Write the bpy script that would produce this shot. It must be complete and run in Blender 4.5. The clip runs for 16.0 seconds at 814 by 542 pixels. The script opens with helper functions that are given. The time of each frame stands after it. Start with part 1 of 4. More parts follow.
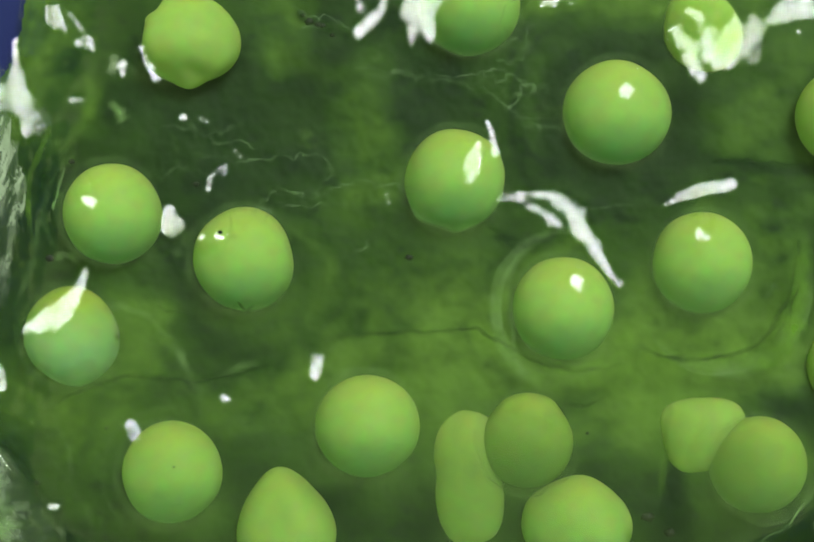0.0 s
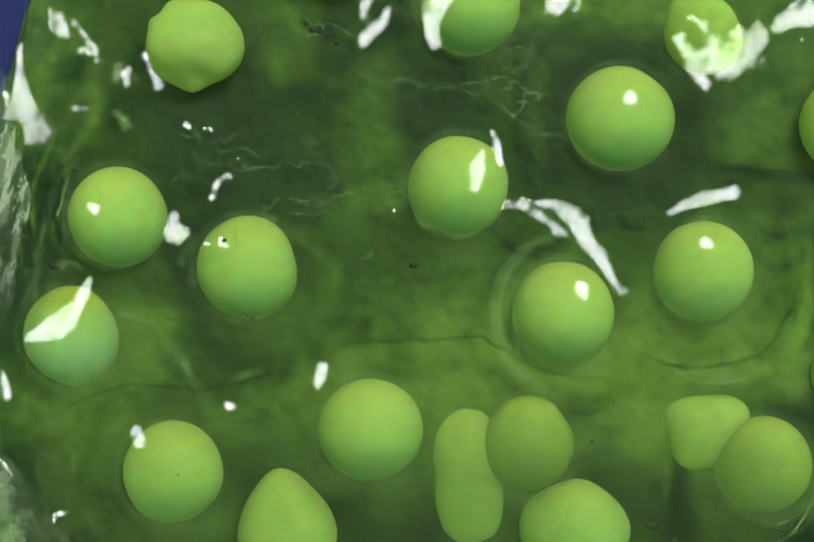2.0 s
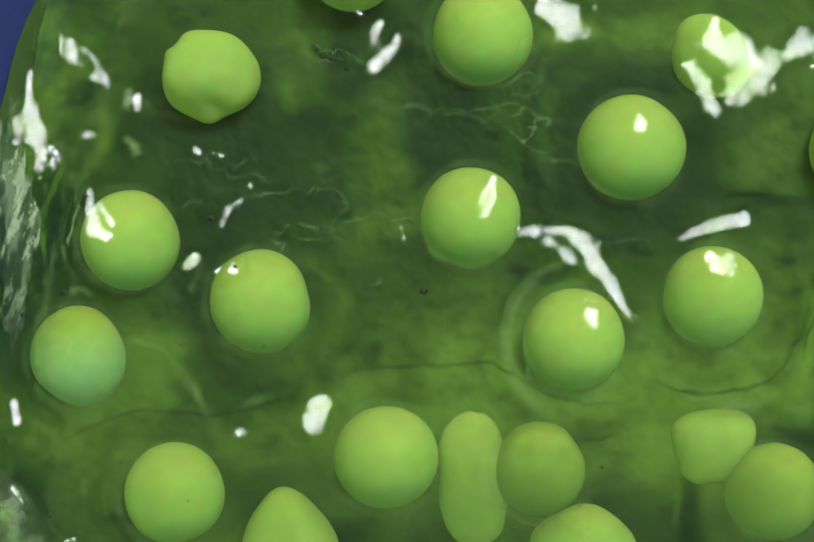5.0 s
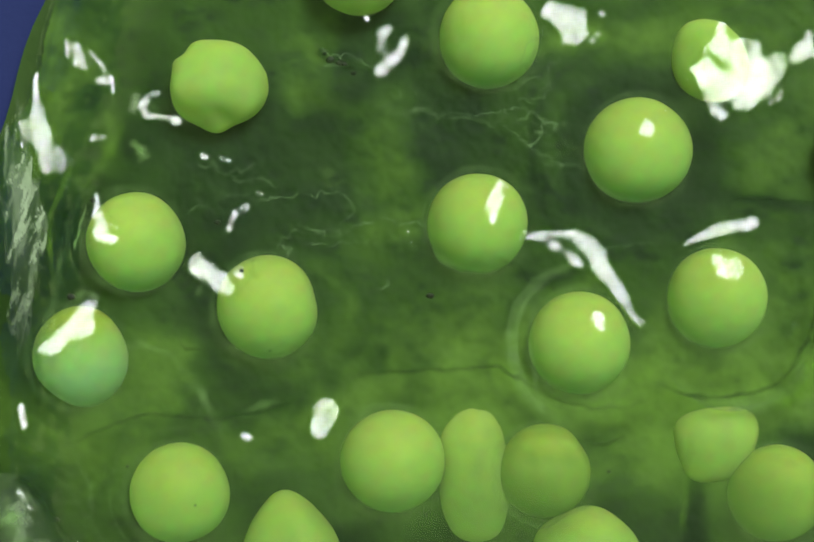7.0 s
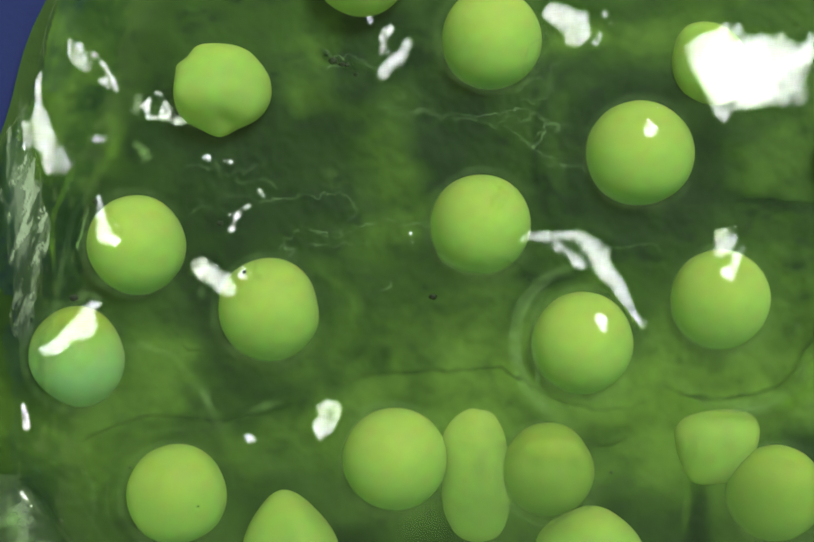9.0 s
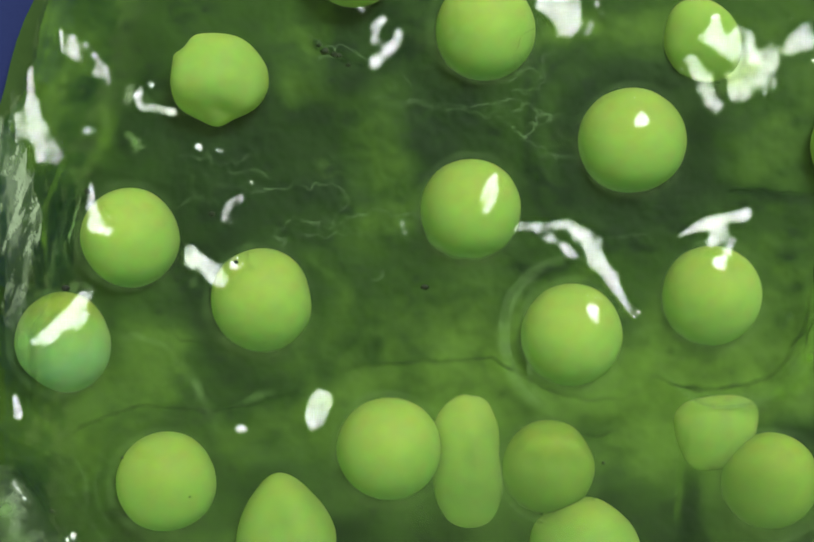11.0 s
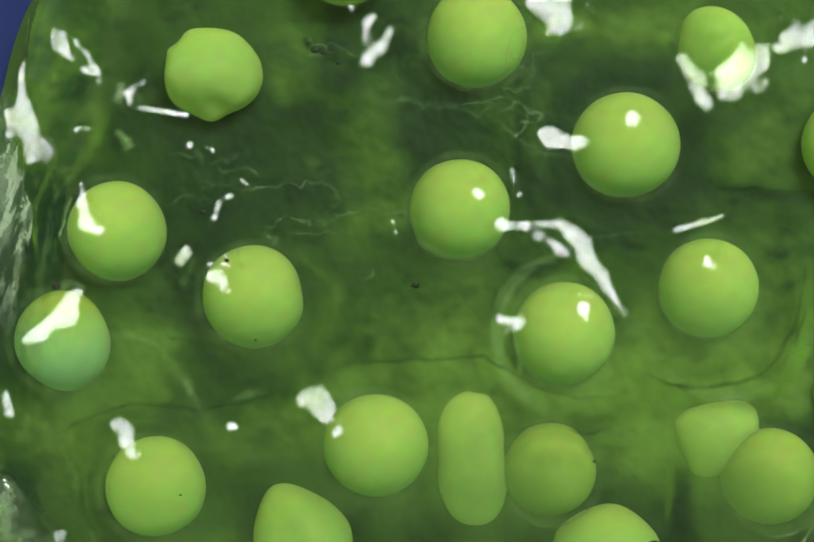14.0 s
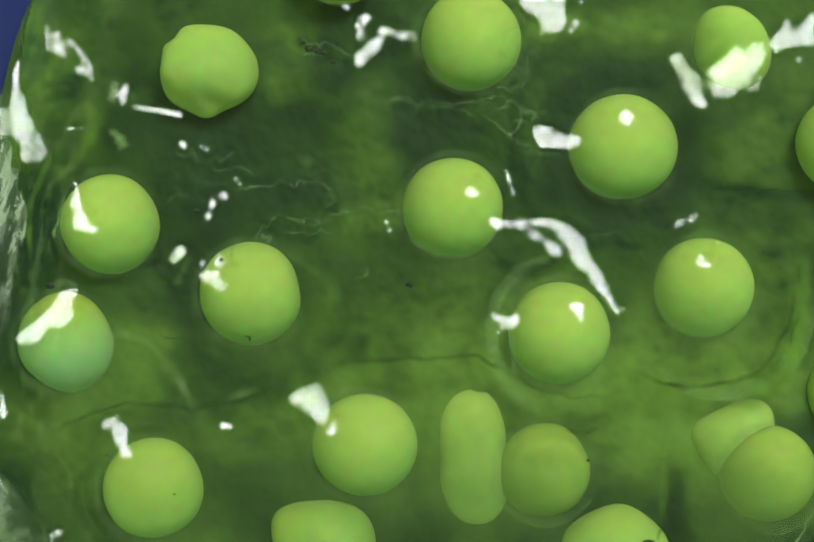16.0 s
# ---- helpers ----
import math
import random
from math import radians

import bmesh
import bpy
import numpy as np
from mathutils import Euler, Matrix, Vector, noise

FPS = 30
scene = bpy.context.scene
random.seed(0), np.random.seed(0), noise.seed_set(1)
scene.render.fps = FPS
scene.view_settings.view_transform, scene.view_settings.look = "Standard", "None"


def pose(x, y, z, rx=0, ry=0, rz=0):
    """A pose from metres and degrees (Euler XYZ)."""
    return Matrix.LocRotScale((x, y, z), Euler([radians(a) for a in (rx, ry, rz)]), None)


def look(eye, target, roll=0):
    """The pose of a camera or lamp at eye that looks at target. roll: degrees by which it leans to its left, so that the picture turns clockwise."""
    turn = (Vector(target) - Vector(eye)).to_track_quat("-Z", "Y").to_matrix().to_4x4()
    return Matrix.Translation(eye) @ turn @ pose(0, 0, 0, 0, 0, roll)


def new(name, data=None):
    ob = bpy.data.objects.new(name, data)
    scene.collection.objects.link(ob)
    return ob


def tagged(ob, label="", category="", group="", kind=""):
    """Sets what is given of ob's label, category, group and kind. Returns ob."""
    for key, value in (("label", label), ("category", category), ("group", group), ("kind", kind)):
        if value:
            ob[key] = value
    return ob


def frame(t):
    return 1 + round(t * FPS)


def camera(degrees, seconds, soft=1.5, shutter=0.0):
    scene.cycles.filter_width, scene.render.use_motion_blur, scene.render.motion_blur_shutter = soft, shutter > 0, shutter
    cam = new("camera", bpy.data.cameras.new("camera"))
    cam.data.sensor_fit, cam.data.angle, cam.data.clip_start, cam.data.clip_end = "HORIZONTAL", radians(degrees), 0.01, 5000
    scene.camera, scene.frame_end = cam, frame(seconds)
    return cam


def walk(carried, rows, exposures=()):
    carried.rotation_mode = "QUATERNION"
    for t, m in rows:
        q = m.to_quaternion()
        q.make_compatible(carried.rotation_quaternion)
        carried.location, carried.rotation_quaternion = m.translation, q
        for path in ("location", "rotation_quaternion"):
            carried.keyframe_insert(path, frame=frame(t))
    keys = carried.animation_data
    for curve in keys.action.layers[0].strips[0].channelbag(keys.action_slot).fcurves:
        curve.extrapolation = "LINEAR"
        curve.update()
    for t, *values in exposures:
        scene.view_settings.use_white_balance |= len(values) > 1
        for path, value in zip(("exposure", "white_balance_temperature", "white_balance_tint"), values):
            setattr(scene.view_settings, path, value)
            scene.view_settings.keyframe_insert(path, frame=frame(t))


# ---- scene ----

MM = 0.001
EYE = 48.0            # height of the lens over the leaf, mm
SECONDS = 16.0

# ---------------------------------------------------------------- camera
cam = camera(24.05, SECONDS, soft=1.8)

# The stage slips a little under the lens: (seconds, right, down) in plan units of 1/80 mm.
SLIP = [(0, 0, 0), (0.1, 0, 0), (0.3, 3, 8), (2.1, 8, 16), (2.2, 8, 17), (2.4, 9, 18), (2.5, 13, 65), (3.5, 20, 60), (4.2, 22, 61), (6.3, 37, 70),
        (7, 40, 72), (9.0, 45, 74), (9.2, 25, 55), (11.3, 30, 56), (12.5, 26, 55), (14.5, 8, 52), (16, 1, 51)]


def at(u, v, z):
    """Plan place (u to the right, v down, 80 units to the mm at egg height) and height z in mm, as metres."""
    k = 0.0125 * (EYE - z) / (EYE - 2)
    return Vector(((u - 784) * k, (522.5 - v) * k, z)) * MM


walk(cam, [(t, pose(-du * 0.0125 * MM, dv * 0.0125 * MM, EYE * MM)) for t, du, dv in SLIP],
     [(0, 0.08), (4.2, 0.06), (6.3, 0.15), (9.2, 0.15), (11.3, 0.10), (16, 0.08)])

# ---------------------------------------------------------------- light
world = bpy.data.worlds.new("ambient")
scene.world = world
world.use_nodes = True
ambient = world.node_tree.nodes["Background"]
ambient.inputs["Color"].default_value = (0.78, 1.0, 0.52, 1)
# green-tinted glow added all round, without a seen source; dimmer straight above where the lens hangs
height = world.node_tree.nodes.new("ShaderNodeSeparateXYZ")
dim = world.node_tree.nodes.new("ShaderNodeMapRange")
dim.inputs["From Min"].default_value, dim.inputs["From Max"].default_value = 0.1, 1.0
dim.inputs["To Min"].default_value, dim.inputs["To Max"].default_value = 0.92, 0.50
world.node_tree.links.new(world.node_tree.nodes.new("ShaderNodeTexCoord").outputs["Generated"], height.inputs["Vector"])
world.node_tree.links.new(height.outputs["Z"], dim.inputs["Value"])
world.node_tree.links.new(dim.outputs["Result"], ambient.inputs["Strength"])

LAMP = Vector((0.27, 0.49, 0.83)).normalized()    # direction to the softbox
lamp_data = bpy.data.lights.new("softbox", "AREA")
lamp_data.shape = "RECTANGLE"
lamp_data.size, lamp_data.size_y = 0.098, 0.082
lamp_data.energy = 0.92
lamp_data.color = (0.93, 1.0, 0.95)
softbox = new("softbox", lamp_data)
softbox.matrix_world = look(LAMP * 0.33, (0, 0, 0))


# ---------------------------------------------------------------- materials
def material(name):
    m = bpy.data.materials.new(name)
    m.use_nodes = True
    nt = m.node_tree
    nt.nodes.clear()
    out = nt.nodes.new("ShaderNodeOutputMaterial")
    return m, nt, out


def node(nt, kind, **sets):
    n = nt.nodes.new(kind)
    for key, value in sets.items():
        n.inputs[key.replace("_", " ")].default_value = value
    return n


def noise_ramp(nt, scale, stops, detail=4.0, rough=0.55):
    """Noise at a real-world size, turned into colours."""
    co = nt.nodes.new("ShaderNodeTexCoord")
    n = node(nt, "ShaderNodeTexNoise", Scale=scale, Detail=detail, Roughness=rough)
    nt.links.new(co.outputs["Object"], n.inputs["Vector"])
    r = nt.nodes.new("ShaderNodeValToRGB")
    r.color_ramp.elements[0].position, r.color_ramp.elements[0].color = stops[0][0], (*stops[0][1], 1)
    r.color_ramp.elements[1].position, r.color_ramp.elements[1].color = stops[-1][0], (*stops[-1][1], 1)
    for p, c in stops[1:-1]:
        r.color_ramp.elements.new(p).color = (*c, 1)
    nt.links.new(n.outputs["Fac"], r.inputs["Fac"])
    return r, n


def solid(name, stops, scale, rough=0.5, spec=0.4, bump=0.0, bump_scale=4000.0, sss=0.0):
    m, nt, out = material(name)
    p = node(nt, "ShaderNodeBsdfPrincipled", Roughness=rough)
    p.inputs["Specular IOR Level"].default_value = spec
    r, _ = noise_ramp(nt, scale, stops)
    nt.links.new(r.outputs["Color"], p.inputs["Base Color"])
    if sss:
        p.inputs["Subsurface Weight"].default_value = sss
        p.inputs["Subsurface Radius"].default_value = (0.8, 1.0, 0.35)
        p.inputs["Subsurface Scale"].default_value = 0.0006
    if bump:
        r2, n2 = noise_ramp(nt, bump_scale, [(0.3, (0, 0, 0)), (0.7, (1, 1, 1))])
        b = node(nt, "ShaderNodeBump", Strength=0.5, Distance=bump)
        nt.links.new(n2.outputs["Fac"], b.inputs["Height"])
        nt.links.new(b.outputs["Normal"], p.inputs["Normal"])
    nt.links.new(p.outputs["BSDF"], out.inputs["Surface"])
    return m


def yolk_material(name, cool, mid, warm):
    """Yolk: a yellow-green pole runs into a cooler blue-green one, which can carry painted shade."""
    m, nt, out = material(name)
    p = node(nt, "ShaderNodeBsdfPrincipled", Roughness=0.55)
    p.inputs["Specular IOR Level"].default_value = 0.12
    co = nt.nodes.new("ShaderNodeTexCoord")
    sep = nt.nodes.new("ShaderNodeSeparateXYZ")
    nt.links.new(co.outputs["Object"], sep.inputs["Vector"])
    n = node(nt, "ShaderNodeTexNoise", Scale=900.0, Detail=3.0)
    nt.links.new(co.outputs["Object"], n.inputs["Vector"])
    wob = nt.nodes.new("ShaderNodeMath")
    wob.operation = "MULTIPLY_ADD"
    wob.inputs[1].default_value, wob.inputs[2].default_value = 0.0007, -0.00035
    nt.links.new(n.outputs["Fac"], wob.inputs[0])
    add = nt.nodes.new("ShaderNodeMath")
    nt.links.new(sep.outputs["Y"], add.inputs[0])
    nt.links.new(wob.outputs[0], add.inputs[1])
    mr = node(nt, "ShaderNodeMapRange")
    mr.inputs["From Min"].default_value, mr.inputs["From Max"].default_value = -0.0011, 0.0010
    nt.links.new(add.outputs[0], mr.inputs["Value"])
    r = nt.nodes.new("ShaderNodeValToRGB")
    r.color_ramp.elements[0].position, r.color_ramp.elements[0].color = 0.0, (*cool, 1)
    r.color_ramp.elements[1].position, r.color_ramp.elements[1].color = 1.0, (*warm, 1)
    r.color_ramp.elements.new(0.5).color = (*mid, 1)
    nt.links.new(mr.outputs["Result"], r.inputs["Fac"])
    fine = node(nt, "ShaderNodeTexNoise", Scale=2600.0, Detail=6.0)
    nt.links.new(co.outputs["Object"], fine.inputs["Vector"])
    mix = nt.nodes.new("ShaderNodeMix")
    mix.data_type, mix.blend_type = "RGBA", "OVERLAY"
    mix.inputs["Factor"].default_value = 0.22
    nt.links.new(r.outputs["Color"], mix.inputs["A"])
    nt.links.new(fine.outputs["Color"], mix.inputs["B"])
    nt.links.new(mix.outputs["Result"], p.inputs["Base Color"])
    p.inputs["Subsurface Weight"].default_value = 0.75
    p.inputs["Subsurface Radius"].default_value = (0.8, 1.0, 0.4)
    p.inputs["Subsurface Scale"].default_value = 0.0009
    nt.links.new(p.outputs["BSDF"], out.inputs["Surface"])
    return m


def wet_material():
    """Clear wet jelly skin: light goes through, the gloss follows the angle."""
    m, nt, out = material("wet_jelly")
    tr = node(nt, "ShaderNodeBsdfTransparent", Color=(0.95, 0.985, 0.88, 1))
    gl = node(nt, "ShaderNodeBsdfGlossy", Roughness=0.03, Color=(1, 1, 1, 1))
    fr = node(nt, "ShaderNodeFresnel", IOR=1.325)
    mix = nt.nodes.new("ShaderNodeMixShader")
    nt.links.new(fr.outputs["Fac"], mix.inputs["Fac"])
    nt.links.new(tr.outputs["BSDF"], mix.inputs[1])
    nt.links.new(gl.outputs["BSDF"], mix.inputs[2])
    nt.links.new(mix.outputs["Shader"], out.inputs["Surface"])
    return m


def murk_material(name, stops, scale, low, high, attribute=""):
    """Milky jelly that lets part of the light through; its thickness comes from noise or from the mesh."""
    m, nt, out = material(name)
    tr = node(nt, "ShaderNodeBsdfTransparent")
    df = node(nt, "ShaderNodeBsdfDiffuse")
    tl = node(nt, "ShaderNodeBsdfTranslucent")
    r, n = noise_ramp(nt, scale, stops)
    both = node(nt, "ShaderNodeMixShader", Fac=0.3)
    nt.links.new(r.outputs["Color"], df.inputs["Color"])
    nt.links.new(r.outputs["Color"], tl.inputs["Color"])
    nt.links.new(df.outputs["BSDF"], both.inputs[1])
    nt.links.new(tl.outputs["BSDF"], both.inputs[2])
    _, n2 = noise_ramp(nt, scale * 2.3, [(0, (0, 0, 0)), (1, (1, 1, 1))], detail=6.0)
    mr = node(nt, "ShaderNodeMapRange")
    mr.inputs["From Min"].default_value, mr.inputs["From Max"].default_value = 0.15, 0.85
    mr.inputs["To Min"].default_value, mr.inputs["To Max"].default_value = low, high
    nt.links.new(n2.outputs["Fac"], mr.inputs["Value"])
    fac = mr.outputs["Result"]
    if attribute:
        a = nt.nodes.new("ShaderNodeAttribute")
        a.attribute_name = attribute
        mul = nt.nodes.new("ShaderNodeMath")
        mul.operation = "MULTIPLY"
        mul.use_clamp = True
        nt.links.new(fac, mul.inputs[0])
        nt.links.new(a.outputs["Fac"], mul.inputs[1])
        fac = mul.outputs[0]
    mix = nt.nodes.new("ShaderNodeMixShader")
    nt.links.new(fac, mix.inputs["Fac"])
    nt.links.new(tr.outputs["BSDF"], mix.inputs[1])
    nt.links.new(both.outputs["Shader"], mix.inputs[2])
    nt.links.new(mix.outputs["Shader"], out.inputs["Surface"])
    return m


def bed_material():
    """Cloudy jelly packed on the leaf: dark where it is thin, light green where it is dense."""
    m, nt, out = material("milky_jelly")
    p = node(nt, "ShaderNodeBsdfPrincipled", Roughness=0.6)
    p.inputs["Specular IOR Level"].default_value = 0.1
    a = nt.nodes.new("ShaderNodeAttribute")
    a.attribute_name = "turbid"
    _, grain = noise_ramp(nt, 1500.0, [(0, (0, 0, 0)), (1, (1, 1, 1))], detail=5.0)
    uneven = nt.nodes.new("ShaderNodeMapRange")
    uneven.inputs["To Min"].default_value, uneven.inputs["To Max"].default_value = 0.15, 1.85
    _, blotch = noise_ramp(nt, 420.0, [(0, (0, 0, 0)), (1, (1, 1, 1))], detail=6.0, rough=0.65)
    both = nt.nodes.new("ShaderNodeMath")
    both.operation = "MULTIPLY_ADD"
    both.inputs[1].default_value = 0.5
    half = nt.nodes.new("ShaderNodeMath")
    half.operation = "MULTIPLY"
    half.inputs[1].default_value = 0.5
    nt.links.new(blotch.outputs["Fac"], half.inputs[0])
    nt.links.new(grain.outputs["Fac"], both.inputs[0])
    nt.links.new(half.outputs[0], both.inputs[2])
    nt.links.new(both.outputs[0], uneven.inputs["Value"])
    dense = nt.nodes.new("ShaderNodeMath")
    dense.operation = "MULTIPLY"
    nt.links.new(uneven.outputs["Result"], dense.inputs[0])
    nt.links.new(a.outputs["Fac"], dense.inputs[1])
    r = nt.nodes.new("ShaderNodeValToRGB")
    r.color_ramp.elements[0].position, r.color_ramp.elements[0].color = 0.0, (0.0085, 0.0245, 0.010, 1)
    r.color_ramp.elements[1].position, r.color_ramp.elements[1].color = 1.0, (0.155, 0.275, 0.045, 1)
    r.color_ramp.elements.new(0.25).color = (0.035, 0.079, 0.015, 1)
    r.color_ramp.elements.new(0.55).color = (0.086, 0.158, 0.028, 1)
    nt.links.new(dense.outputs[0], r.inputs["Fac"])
    nt.links.new(r.outputs["Color"], p.inputs["Base Color"])
    nt.links.new(p.outputs["BSDF"], out.inputs["Surface"])
    return m


# YOLK and YOLK_DEEP: cool pole also darkened, painting the shaded lower side
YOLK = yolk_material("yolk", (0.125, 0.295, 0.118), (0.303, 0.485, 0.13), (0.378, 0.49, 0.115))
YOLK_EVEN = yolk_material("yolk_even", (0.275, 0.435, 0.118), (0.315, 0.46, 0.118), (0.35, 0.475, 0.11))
# dimmer copy of YOLK for the sunken eggs
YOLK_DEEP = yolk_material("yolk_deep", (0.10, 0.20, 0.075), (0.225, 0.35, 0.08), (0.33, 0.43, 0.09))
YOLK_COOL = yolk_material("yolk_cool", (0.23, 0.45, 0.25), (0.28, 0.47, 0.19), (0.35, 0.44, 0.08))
WET = wet_material()
BED = bed_material()
HAZE = murk_material("hazy_jelly", [(0.1, (0.125, 0.22, 0.062)), (0.9, (0.19, 0.30, 0.09))], 600.0, 0.85, 1.12, "turbid")
VEIL = murk_material("membrane_veil", [(0.3, (0.26, 0.42, 0.17)), (0.7, (0.36, 0.52, 0.26))], 900.0, 0.3, 1.3, "turbid")
FIBRE = murk_material("pale_fibre", [(0.3, (0.24, 0.38, 0.20)), (0.7, (0.36, 0.48, 0.33))], 2500.0, 0.35, 1.3, "turbid")
GREY = murk_material("grey_wash", [(0.3, (0.36, 0.43, 0.32)), (0.7, (0.48, 0.55, 0.44))], 1300.0, 0.6, 1.2, "turbid")
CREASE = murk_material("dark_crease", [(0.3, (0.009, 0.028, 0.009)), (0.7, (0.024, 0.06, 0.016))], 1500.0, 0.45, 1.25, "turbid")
LIME = murk_material("lime_jelly", [(0.3, (0.14, 0.29, 0.03)), (0.7, (0.21, 0.38, 0.045))], 700.0, 0.4, 1.25, "turbid")
LEAF = solid("leaf", [(0.2, (0.007, 0.024, 0.007)), (0.5, (0.012, 0.037, 0.009)), (0.8, (0.024, 0.062, 0.013))], 260.0, 0.6, 0.15,
             bump=0.00002, bump_scale=3500.0)
MARGIN = solid("leaf_margin", [(0.25, (0.022, 0.050, 0.011)), (0.75, (0.044, 0.084, 0.016))], 600.0, 0.5, 0.2, bump=0.00002, bump_scale=3500.0)
RIB = solid("leaf_rib", [(0.3, (0.07, 0.14, 0.03)), (0.7, (0.10, 0.18, 0.05))], 500.0, 0.45)
BLUE = solid("blue_card", [(0.3, (0.012, 0.018, 0.105)), (0.7, (0.016, 0.023, 0.125))], 60.0, 0.75, 0.2, bump=0.00005, bump_scale=1500.0)
SPECK = solid("debris", [(0.3, (0.004, 0.007, 0.004)), (0.7, (0.013, 0.017, 0.010))], 4000.0, 0.6)


# ---------------------------------------------------------------- builders
def part(name, bm, mat, parent=None, label="", smooth=True):
    me = bpy.data.meshes.new(name)
    bm.to_mesh(me)
    bm.free()
    for p in me.polygons:
        p.use_smooth = smooth
    me.materials.append(mat)
    ob = new(name, me)
    ob.parent = parent
    if label:
        ob["label"] = label
    return ob


def grid_noise(x, y, cell, seed):
    """Smooth value noise, -1 to 1, over arrays of plan places."""
    rng = np.random.RandomState(seed)
    table = rng.uniform(-1, 1, (256, 256))
    gx, gy = np.asarray(x) / cell + 500, np.asarray(y) / cell + 500
    ix, iy = np.floor(gx).astype(int), np.floor(gy).astype(int)
    fx, fy = gx - ix, gy - iy
    fx, fy = fx * fx * fx * (fx * (6 * fx - 15) + 10), fy * fy * fy * (fy * (6 * fy - 15) + 10)
    pick = lambda a, b: table[a % 256, b % 256]
    low = pick(ix, iy) * (1 - fx) + pick(ix + 1, iy) * fx
    high = pick(ix, iy + 1) * (1 - fx) + pick(ix + 1, iy + 1) * fx
    return low * (1 - fy) + high * fy


def cloud(x, y, cell, seed, octaves=4, gain=0.55):
    """Several octaves of grid_noise."""
    total, amp = 0.0, 1.0
    for i in range(octaves):
        total = total + amp * grid_noise(x, y, cell / 2 ** i, seed + 17 * i)
        amp *= gain
    return total


def smooth01(e0, e1, x):
    t = np.clip((x - e0) / (e1 - e0), 0, 1)
    return t * t * (3 - 2 * t)


def rim_distance(u, v, ring):
    """Distance from the outline ring, positive inside."""
    best = np.full(np.shape(u), 1e9)
    inside = np.zeros(np.shape(u), bool)
    for (x0, y0), (x1, y1) in zip(ring, ring[1:] + ring[:1]):
        dx, dy = x1 - x0, y1 - y0
        t = np.clip(((u - x0) * dx + (v - y0) * dy) / (dx * dx + dy * dy), 0, 1)
        best = np.minimum(best, np.hypot(u - x0 - t * dx, v - y0 - t * dy))
        if dy:
            cross = (y0 > v) != (y1 > v)
            inside ^= cross & (u < dx * (v - y0) / dy + x0)
    return np.where(inside, best, -best)


def sheet(name, mat, parent, u, v, z, keep, label="", attribute=None):
    """A sheet over a plan grid with heights z in mm, where keep holds."""
    k = 0.0125 * (EYE - z) / (EYE - 2)
    xyz = np.stack(((u - 784) * k, (522.5 - v) * k, z), -1).reshape(-1, 3) * MM
    rows, cols = u.shape
    idx = np.arange(rows * cols).reshape(rows, cols)
    quads = np.stack((idx[:-1, :-1], idx[1:, :-1], idx[1:, 1:], idx[:-1, 1:]), -1)
    ok = keep[:-1, :-1] & keep[1:, :-1] & keep[1:, 1:] & keep[:-1, 1:]
    quads = quads[ok]
    used = np.unique(quads)
    back = np.zeros(rows * cols, int)
    back[used] = np.arange(len(used))
    me = bpy.data.meshes.new(name)
    me.from_pydata(xyz[used].tolist(), [], back[quads].tolist())
    for p in me.polygons:
        p.use_smooth = True
    if attribute is not None:
        a = me.attributes.new("turbid", "FLOAT", "POINT")
        a.data.foreach_set("value", attribute.reshape(-1)[used].astype(np.float32))
    me.materials.append(mat)
    ob = new(name, me)
    ob.parent = parent
    if label:
        ob["label"] = label
    return ob


def spline(points, steps):
    """Catmull-Rom through a few control points."""
    pts = [Vector(p) for p in points]
    pts = [pts[0] * 2 - pts[1], *pts, pts[-1] * 2 - pts[-2]]
    out = []
    for a, b, c, d in zip(pts, pts[1:], pts[2:], pts[3:]):
        for i in range(steps):
            t = i / steps
            out.append(0.5 * (2 * b + (c - a) * t + (2 * a - 5 * b + 4 * c - d) * t * t + (3 * b - a - 3 * c + d) * t ** 3))
    out.append(pts[-2])
    return out


def ribbon(name, mat, parent, line, widths, turbid, label="", least=0.35):
    """A soft film along a line of points in mm (parent space): dense in the middle, thin towards its edges."""
    bm = bmesh.new()
    layer = bm.verts.layers.float.new("turbid")
    rows, n = [], len(line)
    for i, (p, w) in enumerate(zip(line, widths)):
        d = line[min(i + 1, n - 1)] - line[max(i - 1, 0)]
        side = Vector((-d.y, d.x, 0)).normalized()
        ends = min(1.0, 6.0 * min(i, n - 1 - i) / n)
        patchy = least + 1.3 * abs(noise.noise(Vector((p.x * 1.7, p.y * 1.7, 3.0 + n))))
        row = []
        for a in (-1, -0.66, -0.33, 0, 0.33, 0.66, 1):
            q = bm.verts.new((p + side * w * a + Vector((0, 0, 0.25 * w * (1 - a * a)))) * MM)
            q[layer] = turbid * ends * patchy * (1 - a * a) ** 1.5
            row.append(q)
        rows.append(row)
    for r0, r1 in zip(rows, rows[1:]):
        for j in range(6):
            bm.faces.new((r0[j], r1[j], r1[j + 1], r0[j + 1]))
    return part(name, bm, mat, parent, label)


